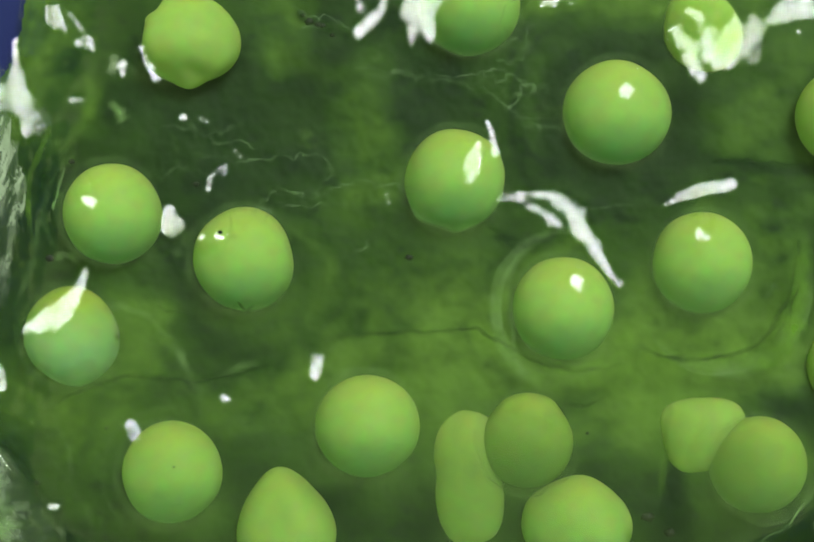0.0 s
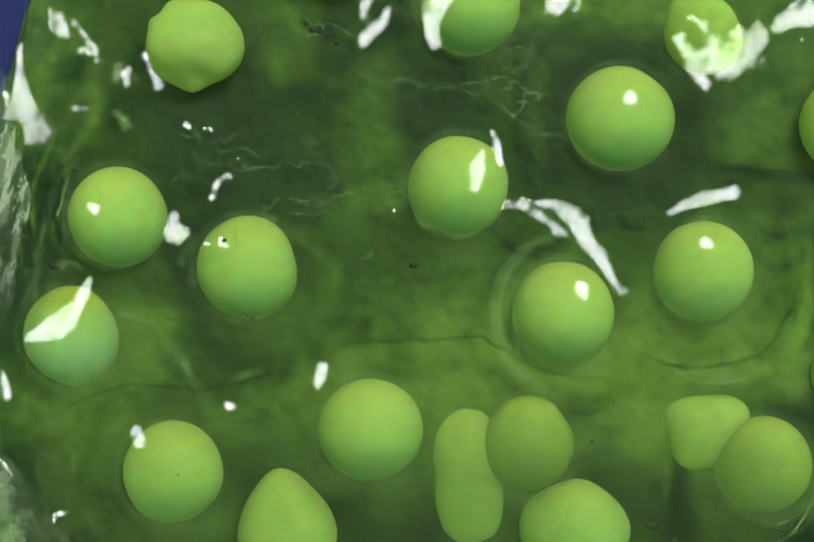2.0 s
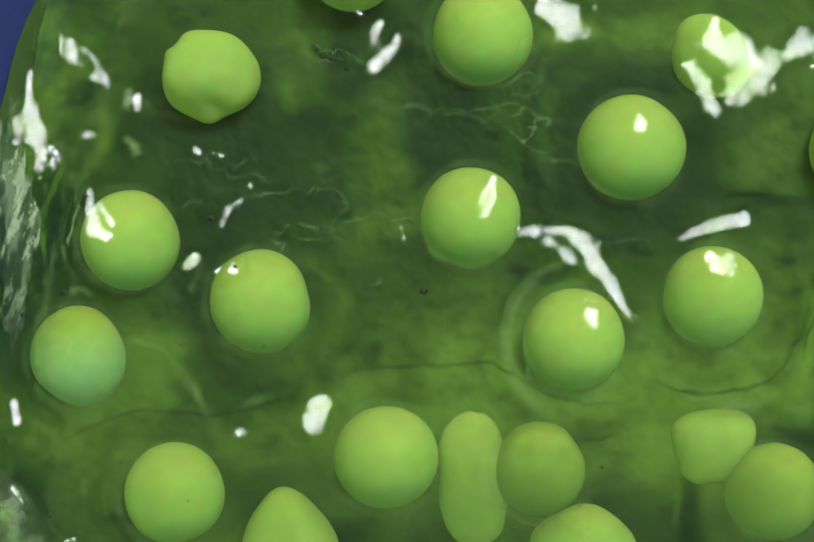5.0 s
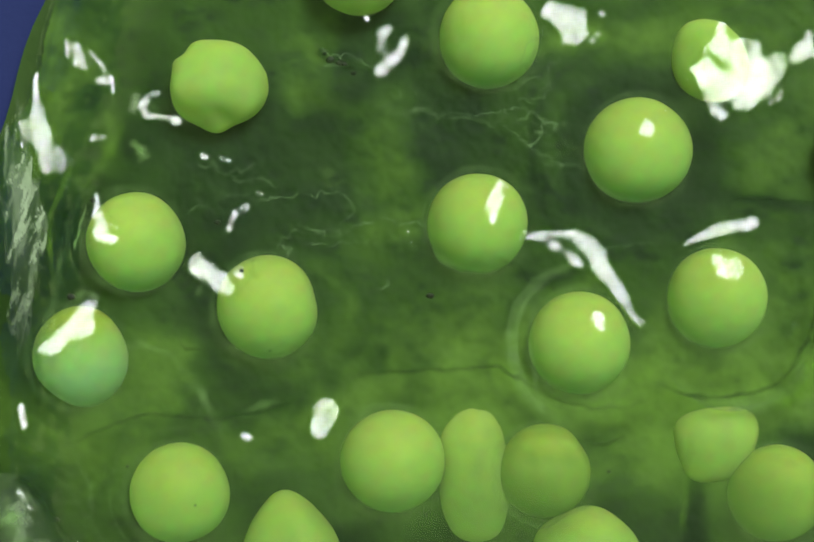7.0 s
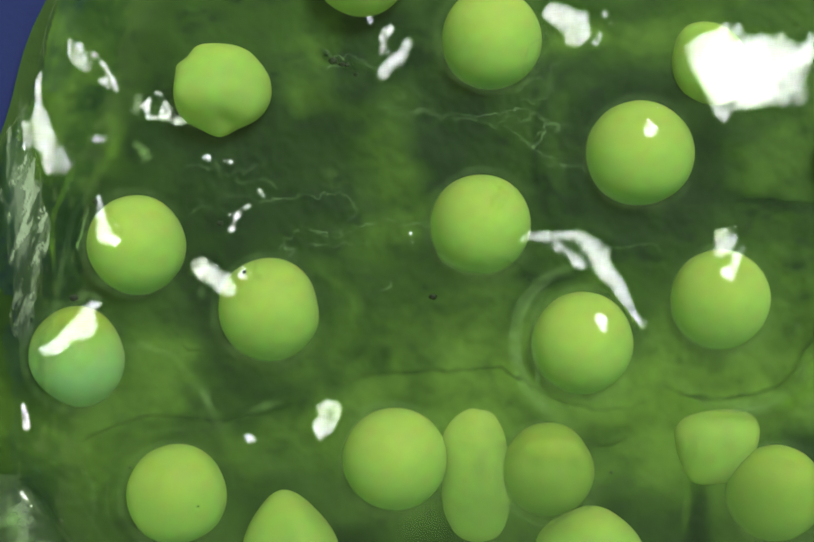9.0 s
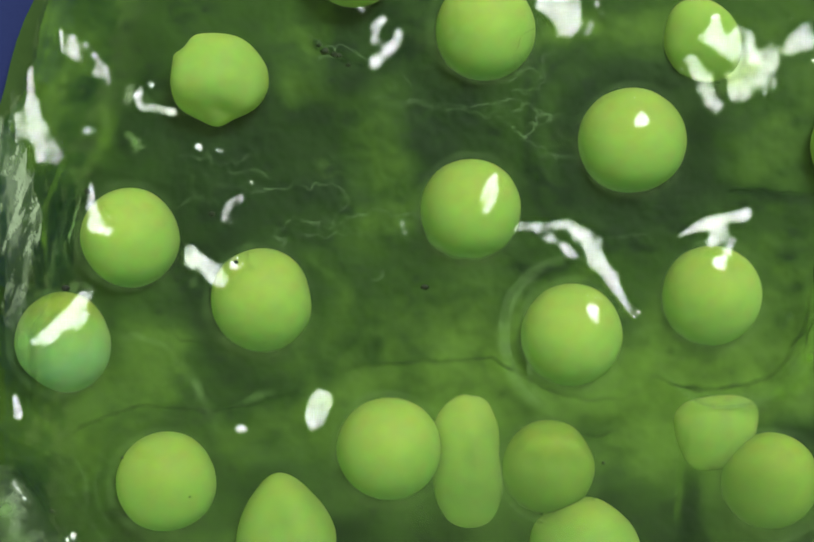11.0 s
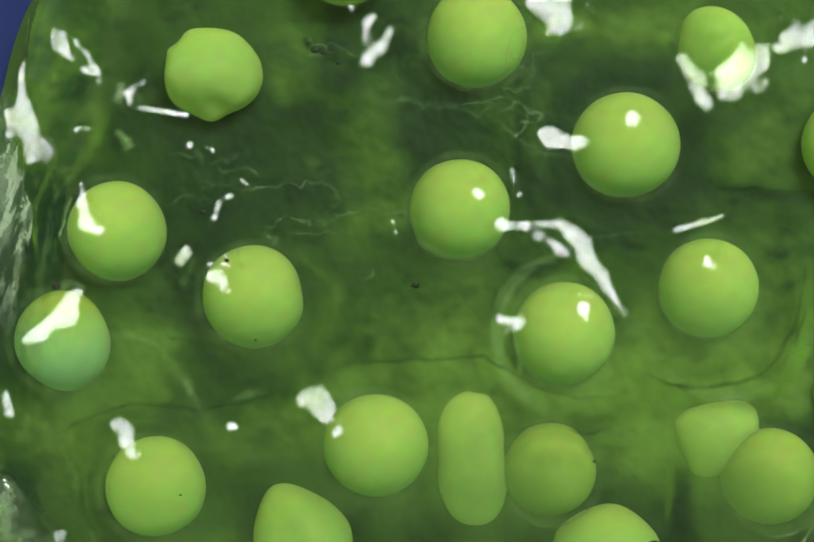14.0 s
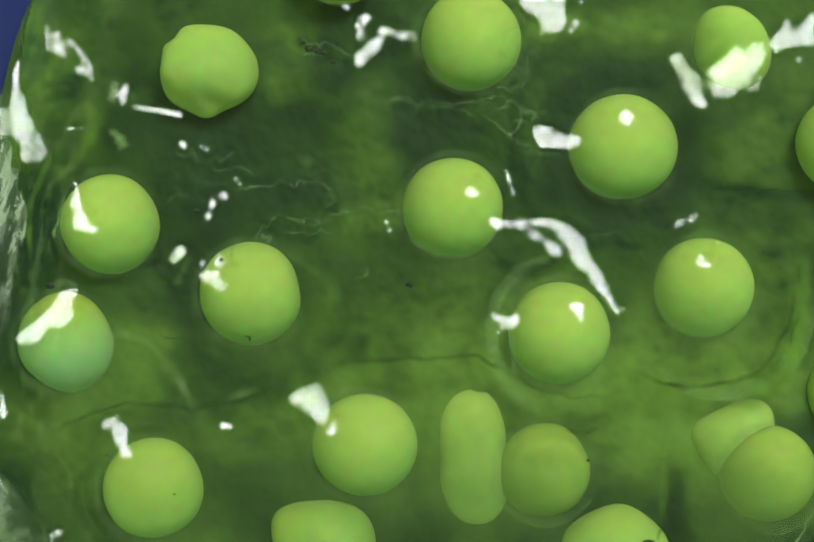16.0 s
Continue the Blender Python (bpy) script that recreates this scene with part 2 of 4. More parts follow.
def thread(name, mat, parent, points, width, z, seed, wobble=6.0, turbid=0.6, label="", least=0.35, kink=0.15):
    """An uneven thread or crease in the jelly: plan control points, width in plan units."""
    line, widths = [], []
    for p in spline([Vector((u, v, 0)) for u, v in points], 14):
        q = p + Vector((noise.noise(Vector((p.x * 0.03, p.y * 0.03, seed * 3.7))), noise.noise(Vector((p.x * 0.03, p.y * 0.03, seed * 1.3 + 50))), 0)) * wobble
        q += Vector((noise.noise(Vector((p.x * 0.11, p.y * 0.11, seed * 2.7))), noise.noise(Vector((p.x * 0.11, p.y * 0.11, seed + 20.0))), 0)) * wobble * kink
        zz = z + 0.12 * noise.noise(Vector((p.x * 0.02, p.y * 0.02, seed + 2.0)))
        line.append(at(q.x, q.y, zz) / MM)
        widths.append(0.0125 * width * (0.45 + 1.1 * abs(noise.noise(Vector((p.x * 0.05, p.y * 0.05, seed + 9.1))))))
    return ribbon(name, mat, parent, line, widths, turbid, label, least)


def lump(name, mat, u, v, z, r, seed, stretch=(1, 1, 1), rough=0.35):
    bm = bmesh.new()
    bmesh.ops.create_icosphere(bm, subdivisions=3, radius=1.0)
    k = r * 0.0125 * MM
    for w in bm.verts:
        f = 1 + rough * noise.noise(w.co * 1.6 + Vector((seed * 5.1, 0, 0)))
        w.co = Vector((w.co.x * stretch[0], w.co.y * stretch[1], w.co.z * stretch[2])) * f * k
    ob = part(name, bm, mat)
    ob.location = at(u, v, z)
    return ob


# ---------------------------------------------------------------- card and leaf
def blue_card():
    bm = bmesh.new()
    bmesh.ops.create_grid(bm, x_segments=24, y_segments=24, size=0.15)
    for w in bm.verts:
        w.co.z = -0.0008
    ext = bmesh.ops.extrude_face_region(bm, geom=bm.faces[:])
    for g in ext["geom"]:
        if isinstance(g, bmesh.types.BMVert):
            g.co.z -= 0.002
    bmesh.ops.recalc_face_normals(bm, faces=bm.faces[:])
    ob = part("backdrop", bm, BLUE, smooth=False)
    return tagged(ob, "matt dark blue card under the leaf", "backdrop", kind="structure")


LEAF_AXIS = Vector((0.33, 0.944, 0)).normalized()
LEAF_SIDE = Vector((-0.944, 0.33, 0)).normalized()
LEAF_MID = Vector((5.66, -0.36, 0))
HALF_LONG, HALF_WIDE = 46.0, 17.1


def leaf_point(s, w, z):
    p = LEAF_MID + LEAF_AXIS * s + LEAF_SIDE * w
    return Vector((p.x, p.y, z)) * MM


def leaf_half(s):
    return HALF_WIDE * max(0.0, 1 - abs(s / HALF_LONG) ** 2.2) ** 0.75


def leaf():
    base = tagged(new("leaf"), "broad dark green leaf under the egg mass", "leaf")
    ns, nw = 150, 64
    bm, rim = bmesh.new(), bmesh.new()
    tops, lows = [], []
    for i in range(ns + 1):
        s = -HALF_LONG + 2 * HALF_LONG * i / ns
        half = max(leaf_half(s), 0.05)
        top, low = [], []
        for j in range(nw + 1):
            f = -1 + 2 * j / nw
            edge = 1 + 0.012 * noise.noise(Vector((s * 0.35, 4.0 * f, 2.0)))
            w = f * half * edge + max(f, 0.0) ** 8 * 0.24 * math.exp(-((s - 1.4) / 1.5) ** 2)
            vein = (s * 0.30 - abs(w) * 0.22) % 1.0
            z = -0.05 - 0.25 * abs(f) ** 3 + 0.05 * noise.noise(Vector((s * 0.25, w * 0.25, 0.3)))
            z -= 0.05 * math.exp(-((vein - 0.5) / 0.10) ** 2)
            z -= 0.10 * math.exp(-(w / 0.5) ** 2)
            top.append(bm.verts.new(leaf_point(s, w, z)))
            low.append(bm.verts.new(leaf_point(s, w, z - 0.30 + 0.12 * abs(f) ** 4)))
        tops.append(top)
        lows.append(low)
    for i in range(ns):
        for j in range(nw):
            if 2 <= j < nw - 2:
                bm.faces.new((tops[i][j], tops[i][j + 1], tops[i + 1][j + 1], tops[i + 1][j]))
            else:
                rim.faces.new([rim.verts.new(w.co) for w in (tops[i][j], tops[i][j + 1], tops[i + 1][j + 1], tops[i + 1][j])])
            bm.faces.new((lows[i][j], lows[i + 1][j], lows[i + 1][j + 1], lows[i][j + 1]))
        bm.faces.new((tops[i][0], tops[i + 1][0], lows[i + 1][0], lows[i][0]))
        bm.faces.new((tops[i][nw], lows[i][nw], lows[i + 1][nw], tops[i + 1][nw]))
    bmesh.ops.recalc_face_normals(bm, faces=bm.faces[:])
    part("blade", bm, LEAF, base)
    bmesh.ops.remove_doubles(rim, verts=rim.verts[:], dist=1e-7)
    part("margin", rim, MARGIN, base, "paler yellow-green leaf margin")
    bm = bmesh.new()
    rings = []
    for i in range(61):
        s = -HALF_LONG - 12 + (2 * HALF_LONG + 10) * i / 60
        r = 0.42 * (1 - 0.75 * i / 60)
        z = -0.38
        ring = [bm.verts.new(leaf_point(s, r * math.cos(a), z + 0.6 * r * math.sin(a))) for a in np.linspace(0, 2 * math.pi, 9)[:-1]]
        rings.append(ring)
    for a, b in zip(rings, rings[1:]):
        for j in range(8):
            bm.faces.new((a[j], a[(j + 1) % 8], b[(j + 1) % 8], b[j]))
    bm.faces.new(rings[0][::-1])
    bm.faces.new(rings[-1])
    part("midrib", bm, RIB, base, "paler leaf midrib and stalk")
    return base


blue_card()
leaf_base = leaf()

# ---------------------------------------------------------------- jelly mass
RIM = [(150, -300), (88, -150), (46, 0), (32, 62), (6, 125), (-36, 205), (-62, 420), (-75, 620), (-75, 780), (-80, 920), (-40, 1080), (150, 1220), (500, 1320),
       (1000, 1320), (1500, 1200), (1650, 1090), (1760, 960), (1900, 760), (1950, 400), (1880, -150), (1600, -420), (800, -480), (300, -430)]

# Eggs: first place in plan units, height of the centre in mm, radii in plan units.
EGGS = {}


def facet_slope(x, y):
    """Slope (mm per mm) of a wet fold that mirrors the softbox into the lens."""
    return -(LAMP.x - x / 45.0) / (1 + LAMP.z), -(LAMP.y - y / 45.0) / (1 + LAMP.z)


def mm_place(u, v, z=3.5):
    k = 0.0125 * (EYE - z) / (EYE - 2)
    return (u - 784) * k, (522.5 - v) * k


def fold(h, u, v, points, seed, rag=0.5):
    """Raise a fold of the skin along a short stroke: control points (u, v, half width)."""
    big = 2.2 * max(p[2] for p in points) + 8
    c0, c1 = np.searchsorted(u[0], (min(p[0] for p in points) - big, max(p[0] for p in points) + big))
    r0, r1 = np.searchsorted(v[:, 0], (min(p[1] for p in points) - big, max(p[1] for p in points) + big))
    if c1 - c0 < 2 or r1 - r0 < 2:
        return h
    whole, u, v, h = h, u[r0:r1, c0:c1], v[r0:r1, c0:c1], h[r0:r1, c0:c1]
    d = np.full(u.shape, 9.0)
    for (x0, y0, w0), (x1, y1, w1) in zip(points, points[1:] or [(points[0][0] + 1, points[0][1], points[0][2])]):
        dx, dy = x1 - x0, y1 - y0
        t = np.clip(((u - x0) * dx + (v - y0) * dy) / (dx * dx + dy * dy), 0, 1)
        d = np.minimum(d, np.hypot(u - x0 - t * dx, v - y0 - t * dy) / (1.25 * (w0 + (w1 - w0) * t)))
    d = d + 0.55 * smooth01(0.25, 0.7, grid_noise(u + 0.4 * v, 0.7 * v, 15, seed + 4)) * min(rag, 0.8) * min(1.0, max(p[2] for p in points) / 26) + 0.35 * min(rag, 0.6) * grid_noise(u, v, 42, seed + 9) + 1.2 * rag * (0.5 * grid_noise(u + 0.6 * v, 0.6 * v, 24, seed) + 0.45 * grid_noise(1.2 * u + 0.5 * v, 0.5 * v, 8, seed + 1) + 0.25 * grid_noise(u, v, 12, seed + 2) + 0.5 * grid_noise(u + 0.4 * v, 0.3 * v, 5, seed + 7))
    d = d + 1.0 * min(rag, 1.0) * smooth01(0.65, 0.9, cloud(1.4 * u + 0.6 * v, 0.6 * v, 17, seed + 11, 3))
    mask = 1 - smooth01(0.97, 1.15, d)
    cu, cv = np.mean([p[0] for p in points]), np.mean([p[1] for p in points])
    x, y = mm_place(u, v)
    cx, cy = mm_place(cu, cv)
    gx, gy = facet_slope(cx, cy)
    near = mask > 0.5
    level = float(np.mean(h[near])) if near.any() else 3.68
    own = level + gx * (x - cx) + gy * (y - cy)
    crumple = 0.0034 * rag * (grid_noise(u + 0.5 * v, 0.45 * v, 8, seed + 5) + 0.5 * grid_noise(u, v, 15, seed + 6))
    whole[r0:r1, c0:c1] = h * (1 - mask) + (own + crumple) * mask
    return whole


def dome(h, u, v, spot, radius, rise=0.30):
    """A round swelling of the skin over an egg, its crest set beside the given spot so that the softbox glints there.
    """
    x, y = mm_place(u, v)
    sx, sy = mm_place(*spot)
    gx, gy = facet_slope(sx, sy)
    r = radius * 0.0125
    lean = r / math.sqrt(1 + gx * gx + gy * gy)
    cx, cy = sx + gx * lean, sy + gy * lean
    rr = np.hypot(x - cx, y - cy)
    ball = np.sqrt(np.maximum(r * r - rr * rr, 0)) - r + rise
    ball = np.where(rr < r, ball, -9)
    k = 0.002
    t = np.clip(0.5 + 0.5 * ball / k, 0, 1)
    return h + np.where(ball < -k, 0, ball * t + k * t * (1 - t))


FOLDS = []


def crinkle(rag, *points):
    """Note a fold of the skin: how ragged it is, and its stroke of (u, v, half width)."""
    FOLDS.append((points, rag))


# strokes lie where glints belong; each facet is shaped to mirror the softbox
crinkle(0.6, (1300, 58, 9), (1322, 92, 15), (1348, 148, 12))
crinkle(0.6, (1375, 112, 22), (1425, 80, 36), (1458, 58, 20))
crinkle(0.5, (1482, 38, 10), (1530, 15, 22), (1580, 0, 26))
crinkle(0.7, (1015, -52, 14), (1052, -40, 22), (1072, -12, 18))
crinkle(0.8, (742, 5, 6), (722, 30, 8), (697, 66, 10))
crinkle(0.8, (704, -25, 6), (690, 25, 7))
crinkle(0.6, (108, 22, 10), (118, 40, 12), (130, 58, 5))
crinkle(0.9, (132, 26, 3), (160, 58, 4), (170, 90, 6), (150, 84, 4))
crinkle(0.6, (88, 0, 3), (92, 40, 5))
crinkle(0.9, (172, 74, 6), (180, 104, 5))
crinkle(0.5, (30, 58, 4), (28, 130, 9), (40, 190, 17), (60, 236, 24))
crinkle(0.9, (80, 222, 10), (92, 238, 6))
crinkle(0.9, (6, 170, 7), (8, 205, 10))
crinkle(0.6, (345, 432, 9), (334, 446, 9))
crinkle(0.4, (432, 767, 7), (440, 769, 6))
crinkle(1.0, (966, 384, 6), (990, 374, 9), (1004, 380, 9))
crinkle(0.45, (1024, 374, 5), (1058, 378, 12), (1096, 402, 16), (1126, 448, 14), (1160, 504, 10), (1190, 552, 3))
crinkle(1.3, (1020, 396, 7), (1052, 412, 9), (1084, 436, 6))
crinkle(0.8, (408, 346, 8), (414, 338, 7))
crinkle(0.8, (424, 324, 8), (432, 318, 6))
crinkle(0.8, (418, 375, 5))
crinkle(0.8, (398, 362, 5))
crinkle(0.6, (354, 226, 5))
crinkle(0.9, (100, 975, 8), (112, 968, 6))
crinkle(0.6, (-5, 872, 3), (28, 915, 4))
crinkle(0.7, (0, 712, 8), (8, 748, 11))
crinkle(1.2, (240, 120, 8), (236, 142, 5))
crinkle(0.8, (150, 188, 6), (136, 196, 5))
for u, v, r in [(1118, -52, 3.5), (1128, -36, 3), (1106, -14, 4), (1096, 4, 3), (664, -40, 4), (688, -6, 5), (386, 230, 3.5), (398, 234, 3), (452, 292, 3.5), (462, 300, 3), (744, 372, 4), (748, 388, 3)]:
    crinkle(0.5, (u, v, r), (u + 2, v + 4, r))


# places darkened between the sunken eggs: strength, place and reach
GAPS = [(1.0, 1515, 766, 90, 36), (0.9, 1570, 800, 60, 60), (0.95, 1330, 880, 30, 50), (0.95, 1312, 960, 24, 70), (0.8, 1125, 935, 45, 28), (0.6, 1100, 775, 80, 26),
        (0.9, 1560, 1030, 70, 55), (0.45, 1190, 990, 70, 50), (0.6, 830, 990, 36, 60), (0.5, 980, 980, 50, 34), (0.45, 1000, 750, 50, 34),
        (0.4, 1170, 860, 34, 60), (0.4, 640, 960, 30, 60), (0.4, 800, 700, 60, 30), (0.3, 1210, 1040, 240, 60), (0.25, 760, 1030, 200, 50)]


def jelly_mass():
    mass = tagged(new("jelly_mass"), "wet clear green jelly clutch spread over the leaf", "jelly")
    # glossy skin
    us = np.concatenate((np.arange(-130, -76, 4.0), np.arange(-76, 1650, 2.2), np.arange(1650, 1960, 8.0)))
    vs = np.concatenate((np.arange(-490, -90, 8.0), np.arange(-90, 1060, 2.2), np.arange(1060, 1340, 8.0)))
    u, v = np.meshgrid(us, vs)
    edge = rim_distance(u, v, RIM) + 8 * grid_noise(u, v, 60, 3) + 3 * grid_noise(u, v, 17, 4)
    h = 3.68 + 0.07 * grid_noise(u, v, 190, 11) + 0.018 * grid_noise(u, v, 75, 12)
    for spot, radius, rise in [((1218, 170), 155, 0.22), ((1112, 541), 145, 0.20), ((1358, 452), 185, 0.28), ((408, 466), 190, 0.28), ((172, 385), 160, 0.24)]:
        h = dome(h, u, v, spot, radius, rise)
    h = 0.05 + (h - 0.05) * (0.25 * smooth01(-5, 70, edge) + 0.75 * smooth01(-40, 210, edge))
    strokes = list(FOLDS)
    rng = random.Random(8)
    for points, rag in list(strokes):
        wide = max(p[2] for p in points)
        for _ in range(0 if wide < 12 else 2 if wide < 20 else 4):
            cu, cv, w = rng.choice(points)
            a, d = rng.uniform(0, 2 * math.pi), rng.uniform(1.7, 2.8) * w + 6
            strokes.append(([(cu + d * math.cos(a), cv + d * math.sin(a), rng.uniform(1.6, 3.4))], 0.8))
    for i, (points, rag) in enumerate(strokes):
        h = fold(h, u, v, points, 40 + 3 * i, rag)
    z = h + 0.006 * grid_noise(u, v, 22, 13) + 0.0022 * grid_noise(u + 0.4 * v, 0.7 * v, 10, 14)
    skin = sheet("skin", WET, mass, u, v, z, edge > -4, "clear wet glossy jelly skin with folds")
    skin.visible_shadow = False
    skin.data.set_sharp_from_angle(angle=radians(13))
    # milky inner layer over the leaf
    us = np.concatenate((np.arange(-130, -80, 8.0), np.arange(-80, 1650, 3.6), np.arange(1650, 1960, 12.0)))
    vs = np.concatenate((np.arange(-490, -90, 12.0), np.arange(-90, 1060, 3.6), np.arange(1060, 1340, 12.0)))
    u, v = np.meshgrid(us, vs)
    edge = rim_distance(u, v, RIM) + 8 * grid_noise(u, v, 60, 3)
    wu, wv = u + 24 * cloud(u, v, 170, 71, 3), v + 24 * cloud(u, v, 170, 72, 3)
    blob = lambda cu, cv, ru, rv: np.exp(-(((wu - cu) / ru) ** 2 + ((wv - cv) / rv) ** 2))
    z = (1.55 + 0.10 * grid_noise(u, v, 130, 21) + 0.02 * cloud(u, v, 40, 22, 3)) * smooth01(-15, 290, edge)
    t = 0.10 + 0.44 * smooth01(530, 760, wv) - 0.36 * smooth01(750, 930, wv) + 0.10 * smooth01(650, 1200, wu) - 0.07 * (1 - smooth01(560, 760, wu)) * smooth01(680, 800, wv)
    for amp, cu, cv, ru, rv in [(0.30, 700, 300, 75, 180), (0.50, 560, 50, 42, 95), (0.24, 120, 10, 95, 170), (0.6, 1190, 5, 190, 36), (0.54, 890, 600, 170, 90), (0.16, 1330, 560, 150, 120),
                                (0.5, 1440, 735, 110, 55), (0.42, 1190, 730, 130, 90), (0.25, 1090, 690, 150, 70), (0.42, 1310, 690, 130, 70),
                                (0.15, 1400, 790, 120, 60), (0.70, 40, 90, 70, 170), (0.2, 110, 880, 70, 110), (0.35, 170, 190, 20, 70),
                                (0.42, 260, 650, 60, 80), (0.16, 1450, 200, 70, 120), (0.32, 1510, 580, 40, 150), (0.30, 1275, 760, 60, 90), (0.22, 1250, 590, 60, 80), (0.2, 860, 720, 60, 40), (0.12, 420, 980, 110, 70)]:
        t = t + amp * blob(cu, cv, ru, rv)
    for amp, cu, cv, ru, rv in [(0.50, 1190, 225, 170, 165), (0.45, 420, 235, 200, 115), (0.34, 375, 610, 90, 150), (0.6, 650, 40, 75, 60),
                                (0.2, 450, 390, 120, 70), (0.12, 950, 1020, 700, 90), (0.12, 1450, 980, 170, 110), (0.14, 505, 850, 60, 150), (0.19, 1140, 930, 200, 110), (0.07, 760, 930, 420, 120), (0.25, 830, 190, 90, 110), (0.3, 40, 570, 60, 150),
                                (0.25, 480, 715, 130, 45), (0.65, 1530, 800, 70, 34), (0.5, 1296, 970, 30, 90), (0.5, 1560, 1040, 60, 50),
                                (0.25, 1480, 315, 130, 16), (0.35, 30, 900, 60, 60), (0.3, 1120, 775, 60, 16), (0.2, 600, 640, 90, 40)]:
        t = t - amp * blob(cu, cv, ru, rv)
    t = np.maximum(t, 0.0) + 0.05
    # clear chambers round some eggs, with a denser wall
    for amp, cu, cv, radius, wide, a0, a1 in [(0.22, 1385, 545, 165, 13, -60, 150), (0.20, 1090, 600, 136, 16, 80, 290), (0.08, 330, 925, 170, 10, 60, 250), (0.10, 1190, 225, 172, 16, 100, 300), (0.10, 471, 560, 150, 14, -90, 60)]:
        rr, aa = np.hypot(wu - cu, wv - cv), np.degrees(np.arctan2(wv - cv, wu - cu))
        aa = np.where(aa < a0, aa + 360, aa)
        span = smooth01(a0, a0 + 40, aa) * (1 - smooth01(a1 - 40, a1, aa))
        t = t + amp * span * (np.exp(-((rr - radius) / wide) ** 2) - 0.8 * np.exp(-((rr - radius - 2.2 * wide) / (0.4 * wide)) ** 2))
    # darken the jelly's colour between the sunken eggs
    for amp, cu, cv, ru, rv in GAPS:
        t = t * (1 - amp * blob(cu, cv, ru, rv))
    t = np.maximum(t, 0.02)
    t = t * (1 + 0.40 * cloud(wu, wv, 120, 31, 4, 0.55) + 0.28 * cloud(u + 0.5 * v, 1.7 * v - 0.2 * u, 50, 33, 3) + 0.12 * grid_noise(u, v, 15, 35))
    t = t + 0.036 * cloud(wu, wv, 80, 36, 5) + 0.03 * np.maximum(cloud(u + 0.6 * v, 2.2 * v, 60, 38, 4), 0)
    t = t - 0.10 * smooth01(0.6, 0.95, cloud(u, 1.3 * v, 46, 41, 4, 0.7))
    t = 0.85 * (1 - np.exp(-np.maximum(t, 0.0) / 0.75)) * np.maximum(smooth01(-2, 26, edge), 0.85 * (1 - smooth01(170, 300, v)))
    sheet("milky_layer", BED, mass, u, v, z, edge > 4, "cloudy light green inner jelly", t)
    # thin haze just under the skin, with pale filaments
    us = np.concatenate((np.arange(-130, -80, 8.0), np.arange(-80, 1650, 3.2), np.arange(1650, 1960, 12.0)))
    vs = np.concatenate((np.arange(-490, -90, 12.0), np.arange(-90, 1060, 3.2), np.arange(1060, 1340, 12.0)))
    u, v = np.meshgrid(us, vs)
    edge = rim_distance(u, v, RIM) + 8 * grid_noise(u, v, 60, 3)
    wu, wv = u + 26 * cloud(u, v, 110, 73), v + 26 * cloud(u, v, 110, 74)
    blob = lambda cu, cv, ru, rv: np.exp(-(((wu - cu) / ru) ** 2 + ((wv - cv) / rv) ** 2))
    z = (3.56 + 0.05 * grid_noise(u, v, 190, 11)) * (0.25 * smooth01(-5, 70, edge) + 0.75 * smooth01(-40, 210, edge)) - 0.08
    t = 0.025 + 0.075 * smooth01(640, 900, wv)
    for amp, cu, cv, ru, rv in [(0.36, 1460, 895, 105, 95), (0.36, 1020, 875, 110, 95), (0.44, 900, 930, 70, 130), (0.14, 1370, 830, 110, 80), (0.15, 1110, 1040, 130, 90),
                                (0.10, 270, 660, 90, 90), (0.12, 1350, 560, 130, 80), (0.14, 1350, 60, 90, 90), (0.12, 30, 620, 60, 200), (0.10, 1100, 680, 130, 60),
                                (0.10, 330, 980, 130, 60), (0.10, 720, 900, 110, 50)]:
        t = t + amp * blob(cu, cv, ru, rv)
    for amp, cu, cv, ru, rv in GAPS:
        t = t * (1 - 0.8 * amp * blob(cu, cv, ru, rv))
    streaks = grid_noise(u + 0.3 * v, 3.0 * v - 0.6 * u, 90, 51) + 0.6 * grid_noise(0.6 * u - 0.2 * v, 2.2 * v, 32, 52) + 0.4 * grid_noise(u, v, 22, 53)
    for cu, cv in [(1085, 655), (1352, 572), (708, 885), (332, 975), (140, 715), (471, 585), (877, 420)]:
        t = t + 0.20 * blob(cu, cv + 18, 85, 34)
    t = t * (1 + (0.30 * streaks + 0.35 * cloud(wu, wv, 70, 54, 3)) * (1 - 0.65 * smooth01(660, 820, v)))
    for size, seed, keep in [(120, 61, 0.2), (70, 65, 0.3), (42, 69, 0.4)]:
        tu, tv = u + 20 * cloud(u, v, 40, seed + 1, 3), v + 20 * cloud(u, v, 40, seed + 2, 3)
        line = smooth01(0.955, 1.0, 1 - np.abs(grid_noise(tu, tv, size, seed)))
        where = smooth01(keep, keep + 0.6, grid_noise(u, v, 90, seed + 5) + 0.5 * blob(520, 310, 240, 130) + 0.7 * blob(1000, 170, 100, 120) - 0.25) * np.minimum(blob(520, 310, 300, 170) + blob(1000, 170, 130, 150), 1)
        t = t + 0.20 * line * where
